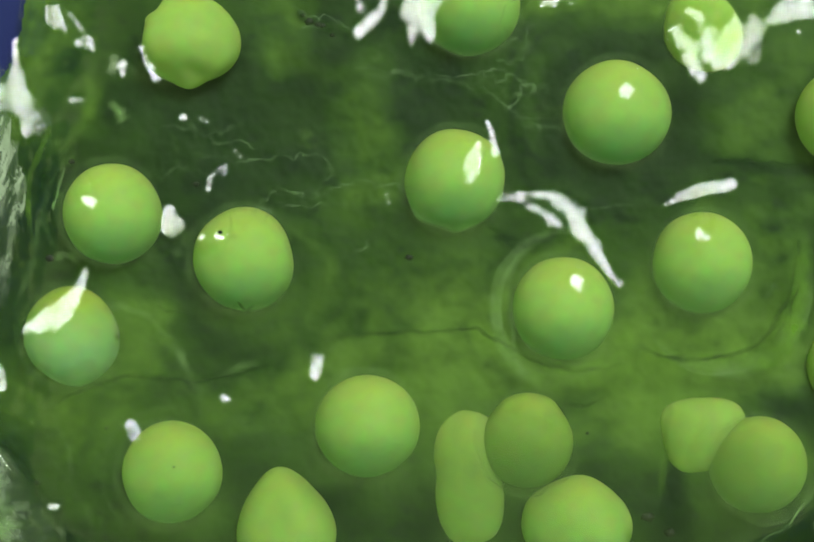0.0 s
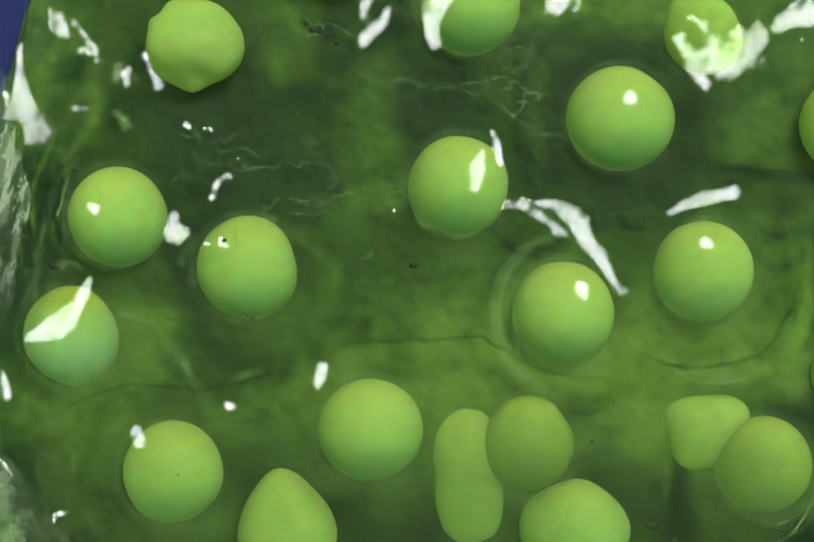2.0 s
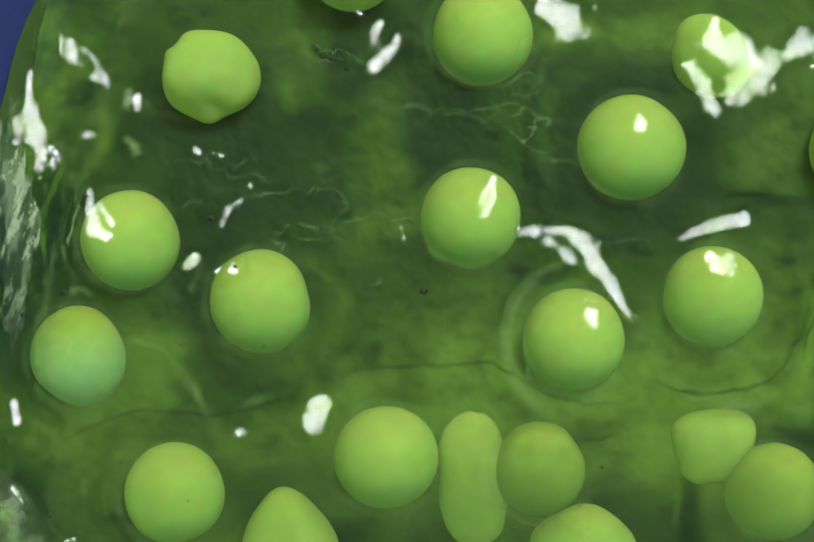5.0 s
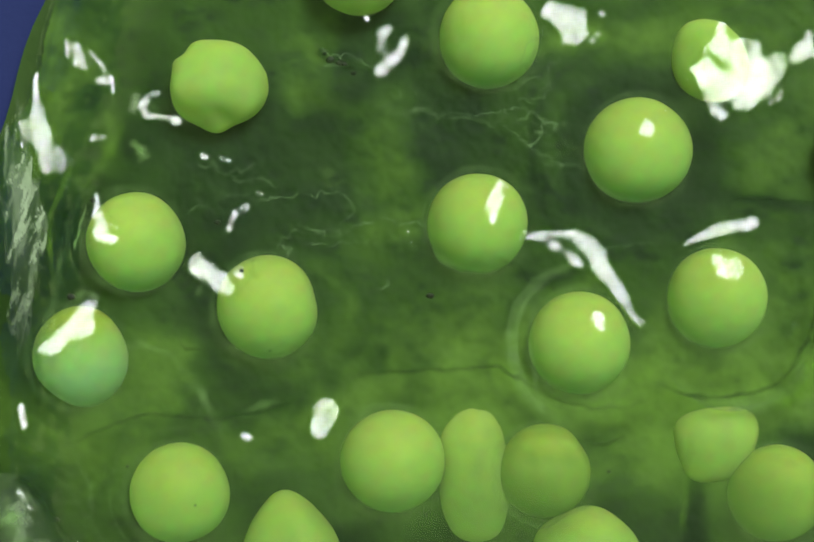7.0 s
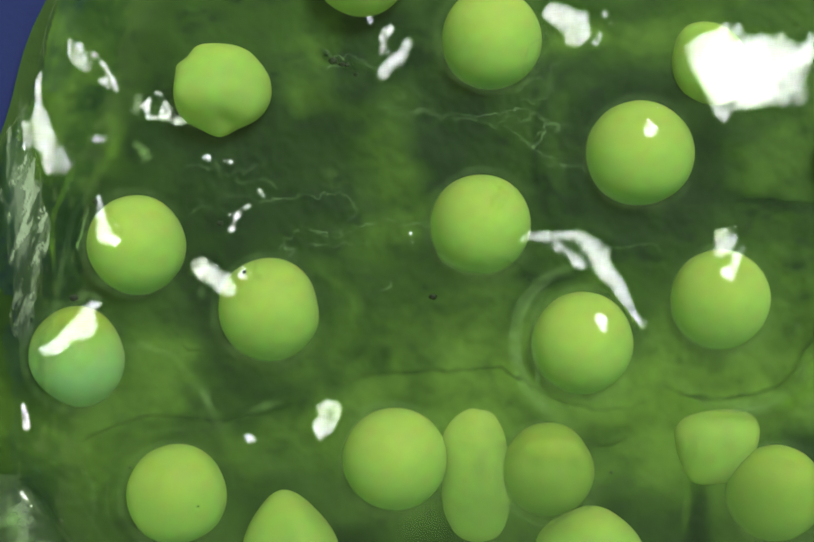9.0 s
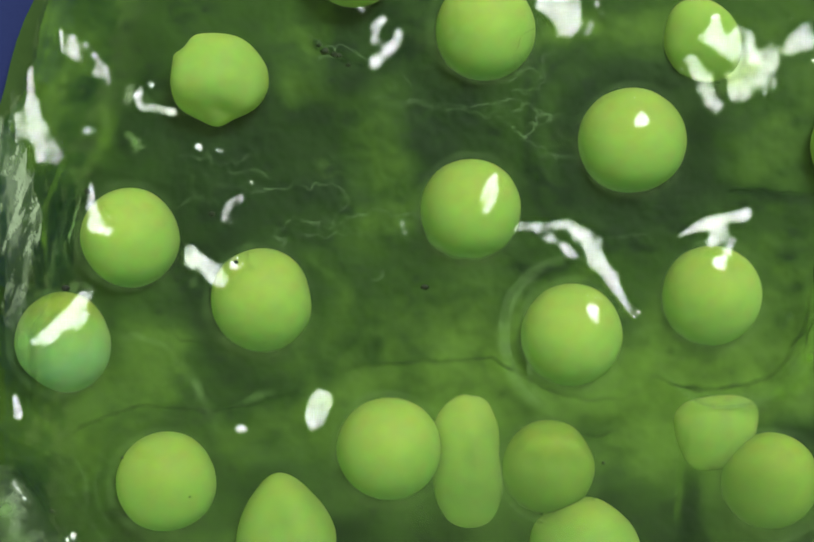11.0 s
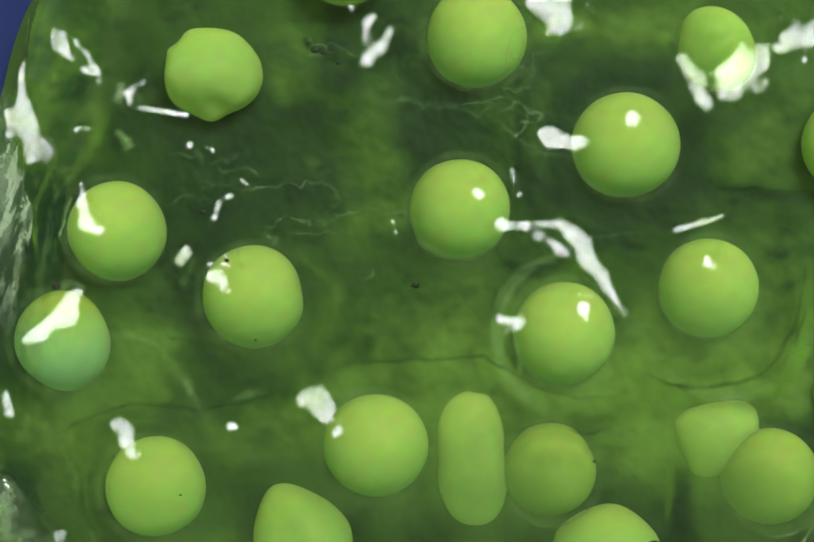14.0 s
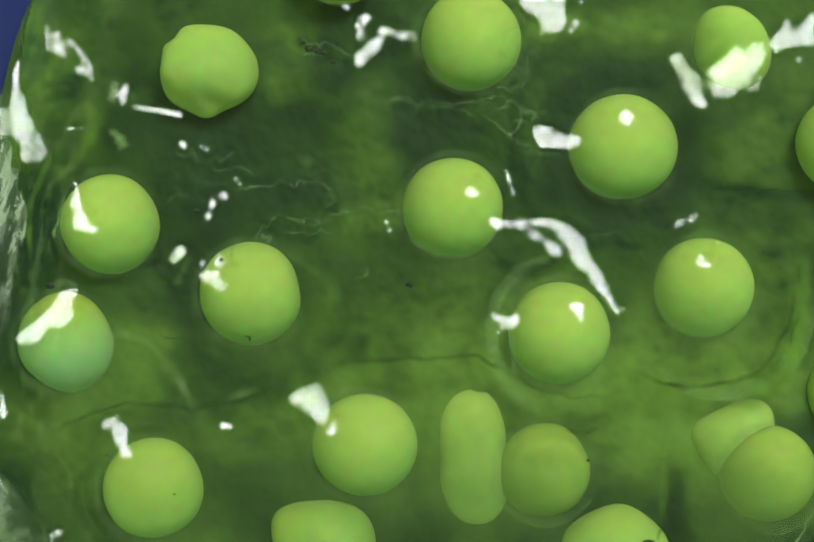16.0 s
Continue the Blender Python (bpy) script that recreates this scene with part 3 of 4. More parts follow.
    t = 0.7 * (1 - np.exp(-np.maximum(t, 0.0) / 0.6)) * smooth01(0, 50, edge)
    sheet("haze_film", HAZE, mass, u, v, z, edge > 4, "thin streaky haze under the jelly skin", t)
    return mass


mass = jelly_mass()


def strands():
    webs = [[(658, 97), (690, 132), (760, 137), (880, 145), (930, 140), (970, 137), (1020, 162), (1075, 167)],
            [(1040, 20), (1013, 57), (1013, 97), (978, 127), (950, 118)], [(928, 160), (958, 197), (988, 207), (1003, 167), (1024, 190)],
            [(940, 108), (985, 78), (1010, 88), (990, 120)], [(965, 190), (1000, 230), (1035, 236), (1046, 262)],
            [(503, 317), (558, 302), (608, 302), (638, 327), (598, 377), (558, 367), (518, 347)], [(558, 372), (518, 380), (496, 392), (493, 417)],
            [(558, 367), (608, 380), (678, 352), (740, 358), (800, 366)], [(540, 402), (600, 396), (690, 392)],
            [(430, 306), (500, 310), (552, 288)], [(692, 495), (717, 465)], [(300, 340), (350, 330), (400, 338)],
            [(1120, 404), (1180, 398), (1230, 406)], [(360, 235), (392, 262), (430, 258), (470, 240)],
            [(300, 232), (340, 252), (385, 246)], [(395, 250), (420, 280), (470, 270), (505, 288)], [(350, 275), (410, 300), (445, 288)]]
    for i, pts in enumerate(webs):
        thread("fibre", FIBRE, mass, pts, 2.7, 3.0, 60 + i, 14.0, 0.42, kink=0.75)
    for i, pts in enumerate(webs[:8:2]):
        thread("fibre", FIBRE, mass, [(x + 7, y + 9) for x, y in pts[1:]], 6.0, 2.8, 80 + i, 26.0, 0.25, kink=0.6)
    # flat dark ribbons drawn along the wrinkles of the jelly
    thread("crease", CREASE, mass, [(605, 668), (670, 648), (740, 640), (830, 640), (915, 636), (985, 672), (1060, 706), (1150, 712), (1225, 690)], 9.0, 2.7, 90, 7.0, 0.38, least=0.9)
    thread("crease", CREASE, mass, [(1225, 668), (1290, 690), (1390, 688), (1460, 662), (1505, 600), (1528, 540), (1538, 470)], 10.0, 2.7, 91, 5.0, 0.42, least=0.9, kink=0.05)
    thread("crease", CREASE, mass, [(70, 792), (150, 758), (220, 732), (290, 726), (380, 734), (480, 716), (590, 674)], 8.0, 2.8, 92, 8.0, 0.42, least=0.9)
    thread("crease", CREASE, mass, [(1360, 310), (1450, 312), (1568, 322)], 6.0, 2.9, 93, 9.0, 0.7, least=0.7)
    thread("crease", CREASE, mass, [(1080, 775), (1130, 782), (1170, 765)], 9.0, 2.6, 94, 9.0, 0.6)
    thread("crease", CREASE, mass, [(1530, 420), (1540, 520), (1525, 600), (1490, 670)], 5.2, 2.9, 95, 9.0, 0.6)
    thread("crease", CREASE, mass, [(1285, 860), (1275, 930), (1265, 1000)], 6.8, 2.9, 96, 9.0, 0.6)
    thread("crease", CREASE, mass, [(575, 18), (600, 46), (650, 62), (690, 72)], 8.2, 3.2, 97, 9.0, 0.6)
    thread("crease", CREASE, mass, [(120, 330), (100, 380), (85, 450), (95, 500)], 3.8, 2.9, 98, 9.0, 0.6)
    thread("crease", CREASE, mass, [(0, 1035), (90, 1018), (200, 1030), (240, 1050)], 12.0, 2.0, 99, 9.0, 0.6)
    thread("lime_band", LIME, mass, [(1545, 430), (1540, 540), (1525, 640), (1490, 690), (1400, 722)], 30, 2.4, 130, 5.0, 0.8)
    thread("lime_band", LIME, mass, [(1250, 640), (1215, 590), (1205, 690), (1225, 760)], 22, 2.4, 131, 5.0, 0.25)
    thread("lime_band", LIME, mass, [(195, 150), (180, 200), (140, 270), (110, 340)], 22, 2.2, 132, 5.0, 0.35)
    thread("lime_band", LIME, mass, [(240, 620), (290, 690), (250, 740)], 40, 2.1, 133, 5.0, 0.25)
    thread("lime_band", LIME, mass, [(1290, 760), (1280, 860), (1275, 960)], 16, 2.4, 134, 5.0, 0.5)
    thread("lime_edge", LIME, mass, [(112, 215), (76, 290), (58, 350), (54, 410), (70, 470)], 12, 3.1, 181, 5.0, 0.3, least=0.6)
    thread("pale_film", VEIL, mass, [(124, 320), (110, 366), (104, 410)], 5, 3.4, 182, 5.0, 0.8, least=0.7)
    thread("lime_edge", LIME, mass, [(-30, 780), (20, 798), (70, 822), (105, 848)], 9, 2.9, 183, 8.0, 0.22, least=0.4)
    thread("pale_film", VEIL, mass, [(80, 400), (70, 460), (60, 520), (30, 590)], 12, 3.3, 137, 5.0, 0.3)
    thread("pale_film", VEIL, mass, [(210, 196), (226, 214), (238, 238)], 20, 3.3, 138, 3.0, 0.5, least=0.9)
    thread("grey_wash", GREY, mass, [(216, 104), (222, 122), (212, 146)], 17, 3.4, 184, 4.0, 0.5, least=0.8)
    thread("pale_film", VEIL, mass, [(430, 722), (465, 706), (500, 694)], 16, 3.3, 139, 5.0, 0.35)
    thread("pale_film", VEIL, mass, [(366, 440), (352, 470), (338, 500)], 14, 3.3, 140, 5.0, 0.35)
    thread("pale_film", VEIL, mass, [(300, 640), (345, 690), (378, 750), (395, 775)], 18, 3.3, 141, 5.0, 0.2)
    thread("pale_film", VEIL, mass, [(230, 130), (244, 118), (258, 150)], 10, 3.4, 142, 5.0, 0.4)
    thread("pale_film", VEIL, mass, [(-40, 880), (-12, 950), (5, 1010), (12, 1080)], 46, 2.6, 143, 8.0, 0.75)
    thread("pale_film", VEIL, mass, [(110, 505), (125, 490), (150, 505)], 12, 3.4, 144, 5.0, 0.4)
    thread("pale_film", VEIL, mass, [(1000, 470), (985, 540), (985, 640), (1010, 740)], 12, 3.2, 145, 5.0, 0.3)
    # wider dark ribbons that darken spaces beside eggs, membranes and dirt
    thread("dark_band", CREASE, mass, [(150, 270), (100, 330), (84, 400), (92, 470)], 26, 3.0, 146, 5.0, 0.8, least=0.8)
    thread("dark_band", CREASE, mass, [(560, 10), (600, 40), (650, 55), (720, 80)], 30, 2.6, 147, 5.0, 0.35)
    thread("dark_band", CREASE, mass, [(572, 22), (596, 40), (622, 52), (644, 70)], 17, 3.0, 186, 9.0, 1.0, kink=0.8)
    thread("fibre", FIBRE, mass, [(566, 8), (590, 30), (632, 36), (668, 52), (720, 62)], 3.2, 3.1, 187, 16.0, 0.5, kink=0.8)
    thread("dark_band", CREASE, mass, [(40, 530), (30, 620), (45, 720), (100, 780)], 20, 2.8, 149, 5.0, 0.4)
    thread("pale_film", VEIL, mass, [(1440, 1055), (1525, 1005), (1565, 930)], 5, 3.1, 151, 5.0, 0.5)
    thread("dark_band", CREASE, mass, [(1270, 120), (1330, 220), (1310, 330), (1200, 390)], 26, 2.4, 154, 5.0, 0.25)
    thread("dark_band", CREASE, mass, [(780, 400), (830, 440), (880, 455)], 14, 2.6, 155, 5.0, 0.35)
    thread("dark_band", CREASE, mass, [(-20, 835), (50, 890), (100, 970), (120, 1050)], 44, 2.0, 170, 10.0, 0.3)
    thread("pale_film", VEIL, mass, [(-20, 822), (60, 840), (120, 905), (165, 990), (185, 1060)], 9, 2.6, 171, 10.0, 0.12)
    thread("pale_film", VEIL, mass, [(110, 800), (125, 850), (135, 930)], 7, 2.8, 172, 10.0, 0.25)
    thread("pale_film", VEIL, mass, [(190, 590), (260, 600), (330, 650), (375, 740)], 14, 3.1, 173, 10.0, 0.25)
    # pale streaks along the rim, painted in place of the softbox's reflection
    u, v = np.meshgrid(np.arange(-80, 110, 2.5), np.arange(100, 640, 2.5))
    middle = np.interp(v, (120, 200, 300, 390, 470, 620), (-4, -8, 2, 16, 8, -4))
    half = np.interp(v, (110, 160, 260, 360, 450, 560, 630), (3, 16, 28, 40, 34, 20, 3))
    x = np.abs((u - middle) / half + 0.5 * cloud(2.0 * u, 0.5 * v, 30, 401))
    t = (1 - smooth01(0.55, 1.05, x)) * (0.10 + 0.45 * smooth01(-0.3, 0.6, cloud(3.0 * u + 0.3 * v, 0.42 * v, 40, 403)) + 0.8 * smooth01(0.15, 0.5, cloud(2.2 * u + 0.8 * v, 0.5 * v, 26, 407, 4, 0.7)))
    t = t * np.interp(v, (110, 170, 420, 520, 630), (0, 0.85, 0.75, 0.35, 0))
    sheet("grey_wash", GREY, mass, u, v, 2.9 + 0 * u, t > 0.004, "pale streaks painted for the softbox's reflection on the wet rim", t)
    # mottled grey corner of the leaf under thin jelly
    u, v = np.meshgrid(np.arange(-90, 130, 2.5), np.arange(840, 1100, 2.5))
    inner = smooth01(-10, 40, (v - 850) - 1.25 * u + 26 * cloud(u, v, 60, 411)) * smooth01(0, 30, 1090 - v)
    t = inner * (0.12 + 0.36 * smooth01(0.0, 0.6, cloud(u, v, 34, 413, 5, 0.7)))
    sheet("grey_mottle", GREY, mass, u, v, 2.3 + 0 * u, t > 0.004, "mottled grey patch at the corner of the leaf", t)
    thread("dark_band", CREASE, mass, [(-40, 846), (10, 868), (60, 925), (100, 985), (130, 1060)], 13, 2.6, 188, 8.0, 0.7, least=0.7)
    # short stray wisps and dark lines
    rng = random.Random(5)
    for i in range(8):
        u, v, a = rng.uniform(60, 1540), rng.uniform(-60, 640), rng.uniform(-0.9, 0.9)
        ln = rng.uniform(25, 75)
        pts = [(u - ln * math.cos(a), v - ln * math.sin(a)), (u, v + rng.uniform(-14, 14)), (u + ln * math.cos(a), v + ln * math.sin(a))]
        if i % 3:
            thread("fibre", FIBRE, mass, pts, rng.uniform(2, 4), 3.4, 200 + i, 26.0, 0.28)
        else:
            thread("crease", CREASE, mass, pts, rng.uniform(4, 9), 2.3, 200 + i, 26.0, 0.5)


strands()


# ---------------------------------------------------------------- eggs
def frog_egg(key, u, v, z, rx, ry, rz, lumpy, seed, taper=0.0, tilt=0.0, mat=None, bumps=(), waist=0.0, square=2.0, label="smooth yellow-green frog egg in clear jelly"):
    """A yolk ball, a little uneven; taper narrows it upwards, tilt turns it in plan, square above 2 flattens its sides."""
    base = tagged(new("frog_egg"), label, "egg", "eggs in the jelly")
    base.location = at(u, v, z)
    bm = bmesh.new()
    bmesh.ops.create_uvsphere(bm, u_segments=56, v_segments=36, radius=1.0)
    turn = Matrix.Rotation(radians(tilt), 3, "Z")
    k = 0.0125 * MM * (EYE - z) / (EYE - 2)
    for w in bm.verts:
        c = w.co.copy()
        f = 1 + lumpy * noise.noise(c * 1.0 + Vector((seed * 7.3, 1.7, seed))) + 0.12 * lumpy * noise.noise(c * 3.5 + Vector((seed, seed * 2.0, 0)))
        for bx, by, bz, wide, high in bumps:
            f += high * math.exp(-(c.angle(Vector((bx, by, bz))) / radians(wide)) ** 2)
        if square > 2:
            flat = (math.hypot(c.x, c.y) + 1e-9) / ((abs(c.x) ** square + abs(c.y) ** square) ** (1 / square) + 1e-9)
            f *= 1 + (flat - 1) * (1 - c.z * c.z) ** 3
        s = (1 - taper * c.y) * (1 - waist * math.exp(-(c.y / 0.2) ** 2))
        w.co = turn @ Vector((c.x * rx * s, c.y * ry, c.z * rz * (0.5 + 0.5 * s))) * (f * k)
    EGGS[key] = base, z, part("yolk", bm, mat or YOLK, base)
    return base


PLAIN = "smooth round yellow-green frog egg near the jelly surface"
DEEP = "dull green frog egg seen through cloudy jelly"
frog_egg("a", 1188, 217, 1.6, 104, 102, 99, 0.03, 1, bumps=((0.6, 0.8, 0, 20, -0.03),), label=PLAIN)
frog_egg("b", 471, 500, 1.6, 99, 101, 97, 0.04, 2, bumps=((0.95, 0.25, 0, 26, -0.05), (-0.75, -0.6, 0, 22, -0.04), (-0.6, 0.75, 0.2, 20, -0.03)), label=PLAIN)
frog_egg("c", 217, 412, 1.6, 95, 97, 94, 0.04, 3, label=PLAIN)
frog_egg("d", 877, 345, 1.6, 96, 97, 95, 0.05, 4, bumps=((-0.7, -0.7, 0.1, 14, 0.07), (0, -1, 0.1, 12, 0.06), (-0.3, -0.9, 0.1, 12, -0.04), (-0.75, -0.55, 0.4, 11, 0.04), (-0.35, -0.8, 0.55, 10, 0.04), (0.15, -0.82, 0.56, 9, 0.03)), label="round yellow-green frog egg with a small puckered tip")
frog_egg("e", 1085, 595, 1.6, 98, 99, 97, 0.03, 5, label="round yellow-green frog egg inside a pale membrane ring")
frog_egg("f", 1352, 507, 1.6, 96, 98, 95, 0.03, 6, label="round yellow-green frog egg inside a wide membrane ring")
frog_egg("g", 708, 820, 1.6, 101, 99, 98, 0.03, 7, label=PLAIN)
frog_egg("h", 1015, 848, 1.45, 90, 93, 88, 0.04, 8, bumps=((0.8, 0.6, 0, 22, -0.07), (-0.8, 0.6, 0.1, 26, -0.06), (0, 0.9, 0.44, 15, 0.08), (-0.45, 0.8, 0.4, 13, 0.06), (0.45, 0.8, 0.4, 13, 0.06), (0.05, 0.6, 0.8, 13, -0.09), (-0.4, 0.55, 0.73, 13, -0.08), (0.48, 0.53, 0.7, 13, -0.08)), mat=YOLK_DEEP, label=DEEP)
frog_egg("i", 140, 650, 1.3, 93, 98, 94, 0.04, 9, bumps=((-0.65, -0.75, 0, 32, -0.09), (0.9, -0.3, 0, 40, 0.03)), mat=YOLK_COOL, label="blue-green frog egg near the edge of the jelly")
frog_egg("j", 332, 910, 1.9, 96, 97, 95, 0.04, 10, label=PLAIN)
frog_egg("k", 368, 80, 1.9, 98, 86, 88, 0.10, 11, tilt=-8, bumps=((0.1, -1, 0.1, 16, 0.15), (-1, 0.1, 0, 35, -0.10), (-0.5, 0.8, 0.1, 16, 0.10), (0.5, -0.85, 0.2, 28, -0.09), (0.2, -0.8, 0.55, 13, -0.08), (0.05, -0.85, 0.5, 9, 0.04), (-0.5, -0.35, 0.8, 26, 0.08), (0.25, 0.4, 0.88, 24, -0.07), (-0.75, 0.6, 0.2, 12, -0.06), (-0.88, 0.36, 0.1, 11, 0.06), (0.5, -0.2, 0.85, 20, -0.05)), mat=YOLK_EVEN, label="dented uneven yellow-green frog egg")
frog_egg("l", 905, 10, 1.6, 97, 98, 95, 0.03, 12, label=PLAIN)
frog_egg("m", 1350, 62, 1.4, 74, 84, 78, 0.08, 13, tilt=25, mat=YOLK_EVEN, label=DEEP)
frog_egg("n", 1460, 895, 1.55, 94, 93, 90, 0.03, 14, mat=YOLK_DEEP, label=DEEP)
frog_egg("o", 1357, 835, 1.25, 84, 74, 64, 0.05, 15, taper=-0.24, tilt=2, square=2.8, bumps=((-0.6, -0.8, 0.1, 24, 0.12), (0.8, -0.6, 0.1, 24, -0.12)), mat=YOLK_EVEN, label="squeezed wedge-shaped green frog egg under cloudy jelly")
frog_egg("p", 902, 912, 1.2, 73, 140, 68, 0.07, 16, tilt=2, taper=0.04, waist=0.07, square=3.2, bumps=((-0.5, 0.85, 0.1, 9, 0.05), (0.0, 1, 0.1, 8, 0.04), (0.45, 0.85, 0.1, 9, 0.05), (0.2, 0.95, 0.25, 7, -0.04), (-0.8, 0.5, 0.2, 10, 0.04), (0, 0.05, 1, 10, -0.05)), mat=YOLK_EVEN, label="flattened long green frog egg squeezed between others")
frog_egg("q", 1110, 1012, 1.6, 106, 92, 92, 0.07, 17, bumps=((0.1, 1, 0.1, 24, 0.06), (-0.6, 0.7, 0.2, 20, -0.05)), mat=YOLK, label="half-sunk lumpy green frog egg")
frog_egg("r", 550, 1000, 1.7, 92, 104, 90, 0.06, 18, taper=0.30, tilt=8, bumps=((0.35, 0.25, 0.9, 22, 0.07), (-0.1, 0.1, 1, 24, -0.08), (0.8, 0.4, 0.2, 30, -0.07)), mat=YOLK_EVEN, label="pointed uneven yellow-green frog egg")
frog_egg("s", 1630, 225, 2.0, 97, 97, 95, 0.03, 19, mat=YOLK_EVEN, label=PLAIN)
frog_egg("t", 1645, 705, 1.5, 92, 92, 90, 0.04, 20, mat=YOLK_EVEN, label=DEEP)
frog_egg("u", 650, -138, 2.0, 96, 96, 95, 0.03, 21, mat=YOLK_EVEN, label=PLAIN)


def membrane(key, radius, width, start, stop, seed, squash=1.0, shift=(0, 0), turbid=0.35):
    """A pale band of the egg's outer envelope, seen edge on."""
    base, z, _ = EGGS[key]
    k = 0.0125 * (EYE - z) / (EYE - 2)
    pts = []
    for i in range(8):
        a = radians(start + (stop - start) * i / 7)
        r = radius * (1 + 0.07 * noise.noise(Vector((1.6 * math.cos(a), 1.6 * math.sin(a), seed))))
        pts.append(Vector((math.cos(a) * r + shift[0], math.sin(a) * r * squash + shift[1], 0)))
    line = spline(pts, 6)
    widths = [0.0125 * width * (0.6 + 0.8 * abs(noise.noise(p * 0.012 + Vector((0, 0, seed))))) for p in line]
    line = [Vector((p.x * k, p.y * k, 0.5)) for p in line]
    ribbon("membrane", VEIL, base, line, widths, turbid, "pale cloudy membrane around the yolk", 0.5)


membrane("e", 130, 22, 95, 262, 1.0, 1.14, (-2, -4), 0.42)
membrane("e", 122, 7, 110, 250, 11.0, 1.16, (-4, -2), 0.35)
membrane("e", 138, 6, 60, 190, 7.0, 1.12, (0, 0), 0.25)
membrane("e", 120, 5, 190, 330, 2.0, 1.02, (0, -6), 0.2)
membrane("f", 160, 26, 215, 372, 3.0, 1.0, (34, -40), 0.24)
membrane("f", 172, 7, 205, 380, 8.0, 1.0, (34, -38), 0.35)
membrane("c", 126, 10, 115, 215, 4.0, 1.05, (0, 0), 0.3)
membrane("n", 104, 6, 250, 370, 5.0, 1.0, (5, -6), 0.4)
membrane("h", 98, 5, 200, 350, 12.0, 1.0, (0, -4), 0.3)
membrane("j", 126, 5, 60, 250, 13.0, 1.0, (-4, 4), 0.14)

# clear jelly envelope round each of the upper eggs; its milky inner ring is added to cover contact shade
for key, radius in [("a", 108), ("b", 105), ("c", 101), ("d", 102), ("e", 104), ("f", 102), ("g", 106), ("i", 101), ("j", 102), ("l", 103), ("h", 96), ("n", 99)]:
    membrane(key, radius, 17, 0, 366, 20.0 + radius, 1.0, (0, 0), 0.17)


# ---------------------------------------------------------------- debris
for u, v, z, r, s in [(788, 496, 3.1, 6, 1), (1248, 996, 2.9, 10, 2), (1290, 1027, 2.9, 8, 3), (96, 498, 3.4, 7, 4), (138, 312, 3.2, 5, 5),
                      (205, 825, 3.0, 2.6, 6), (1132, 835, 3.0, 3, 7), (596, 42, 3.1, 7, 8), (622, 50, 3.0, 5, 15), (640, 68, 3.0, 4, 16), (378, 355, 3.0, 5, 9), (70, 930, 1.6, 5, 10),
                      (424, 448, 3.2, 4, 11), (335, 900, 3.2, 2, 12), (612, 48, 3.1, 5, 13), (583, 30, 3.1, 4, 14)]:
    tagged(lump("debris_speck", SPECK, u, v, z, r, s, (1.2, 0.9, 0.6)), "tiny black speck of dirt caught in the jelly", "debris", "specks of dirt")


# ---------------------------------------------------------------- moving pieces
FLAKES = {}


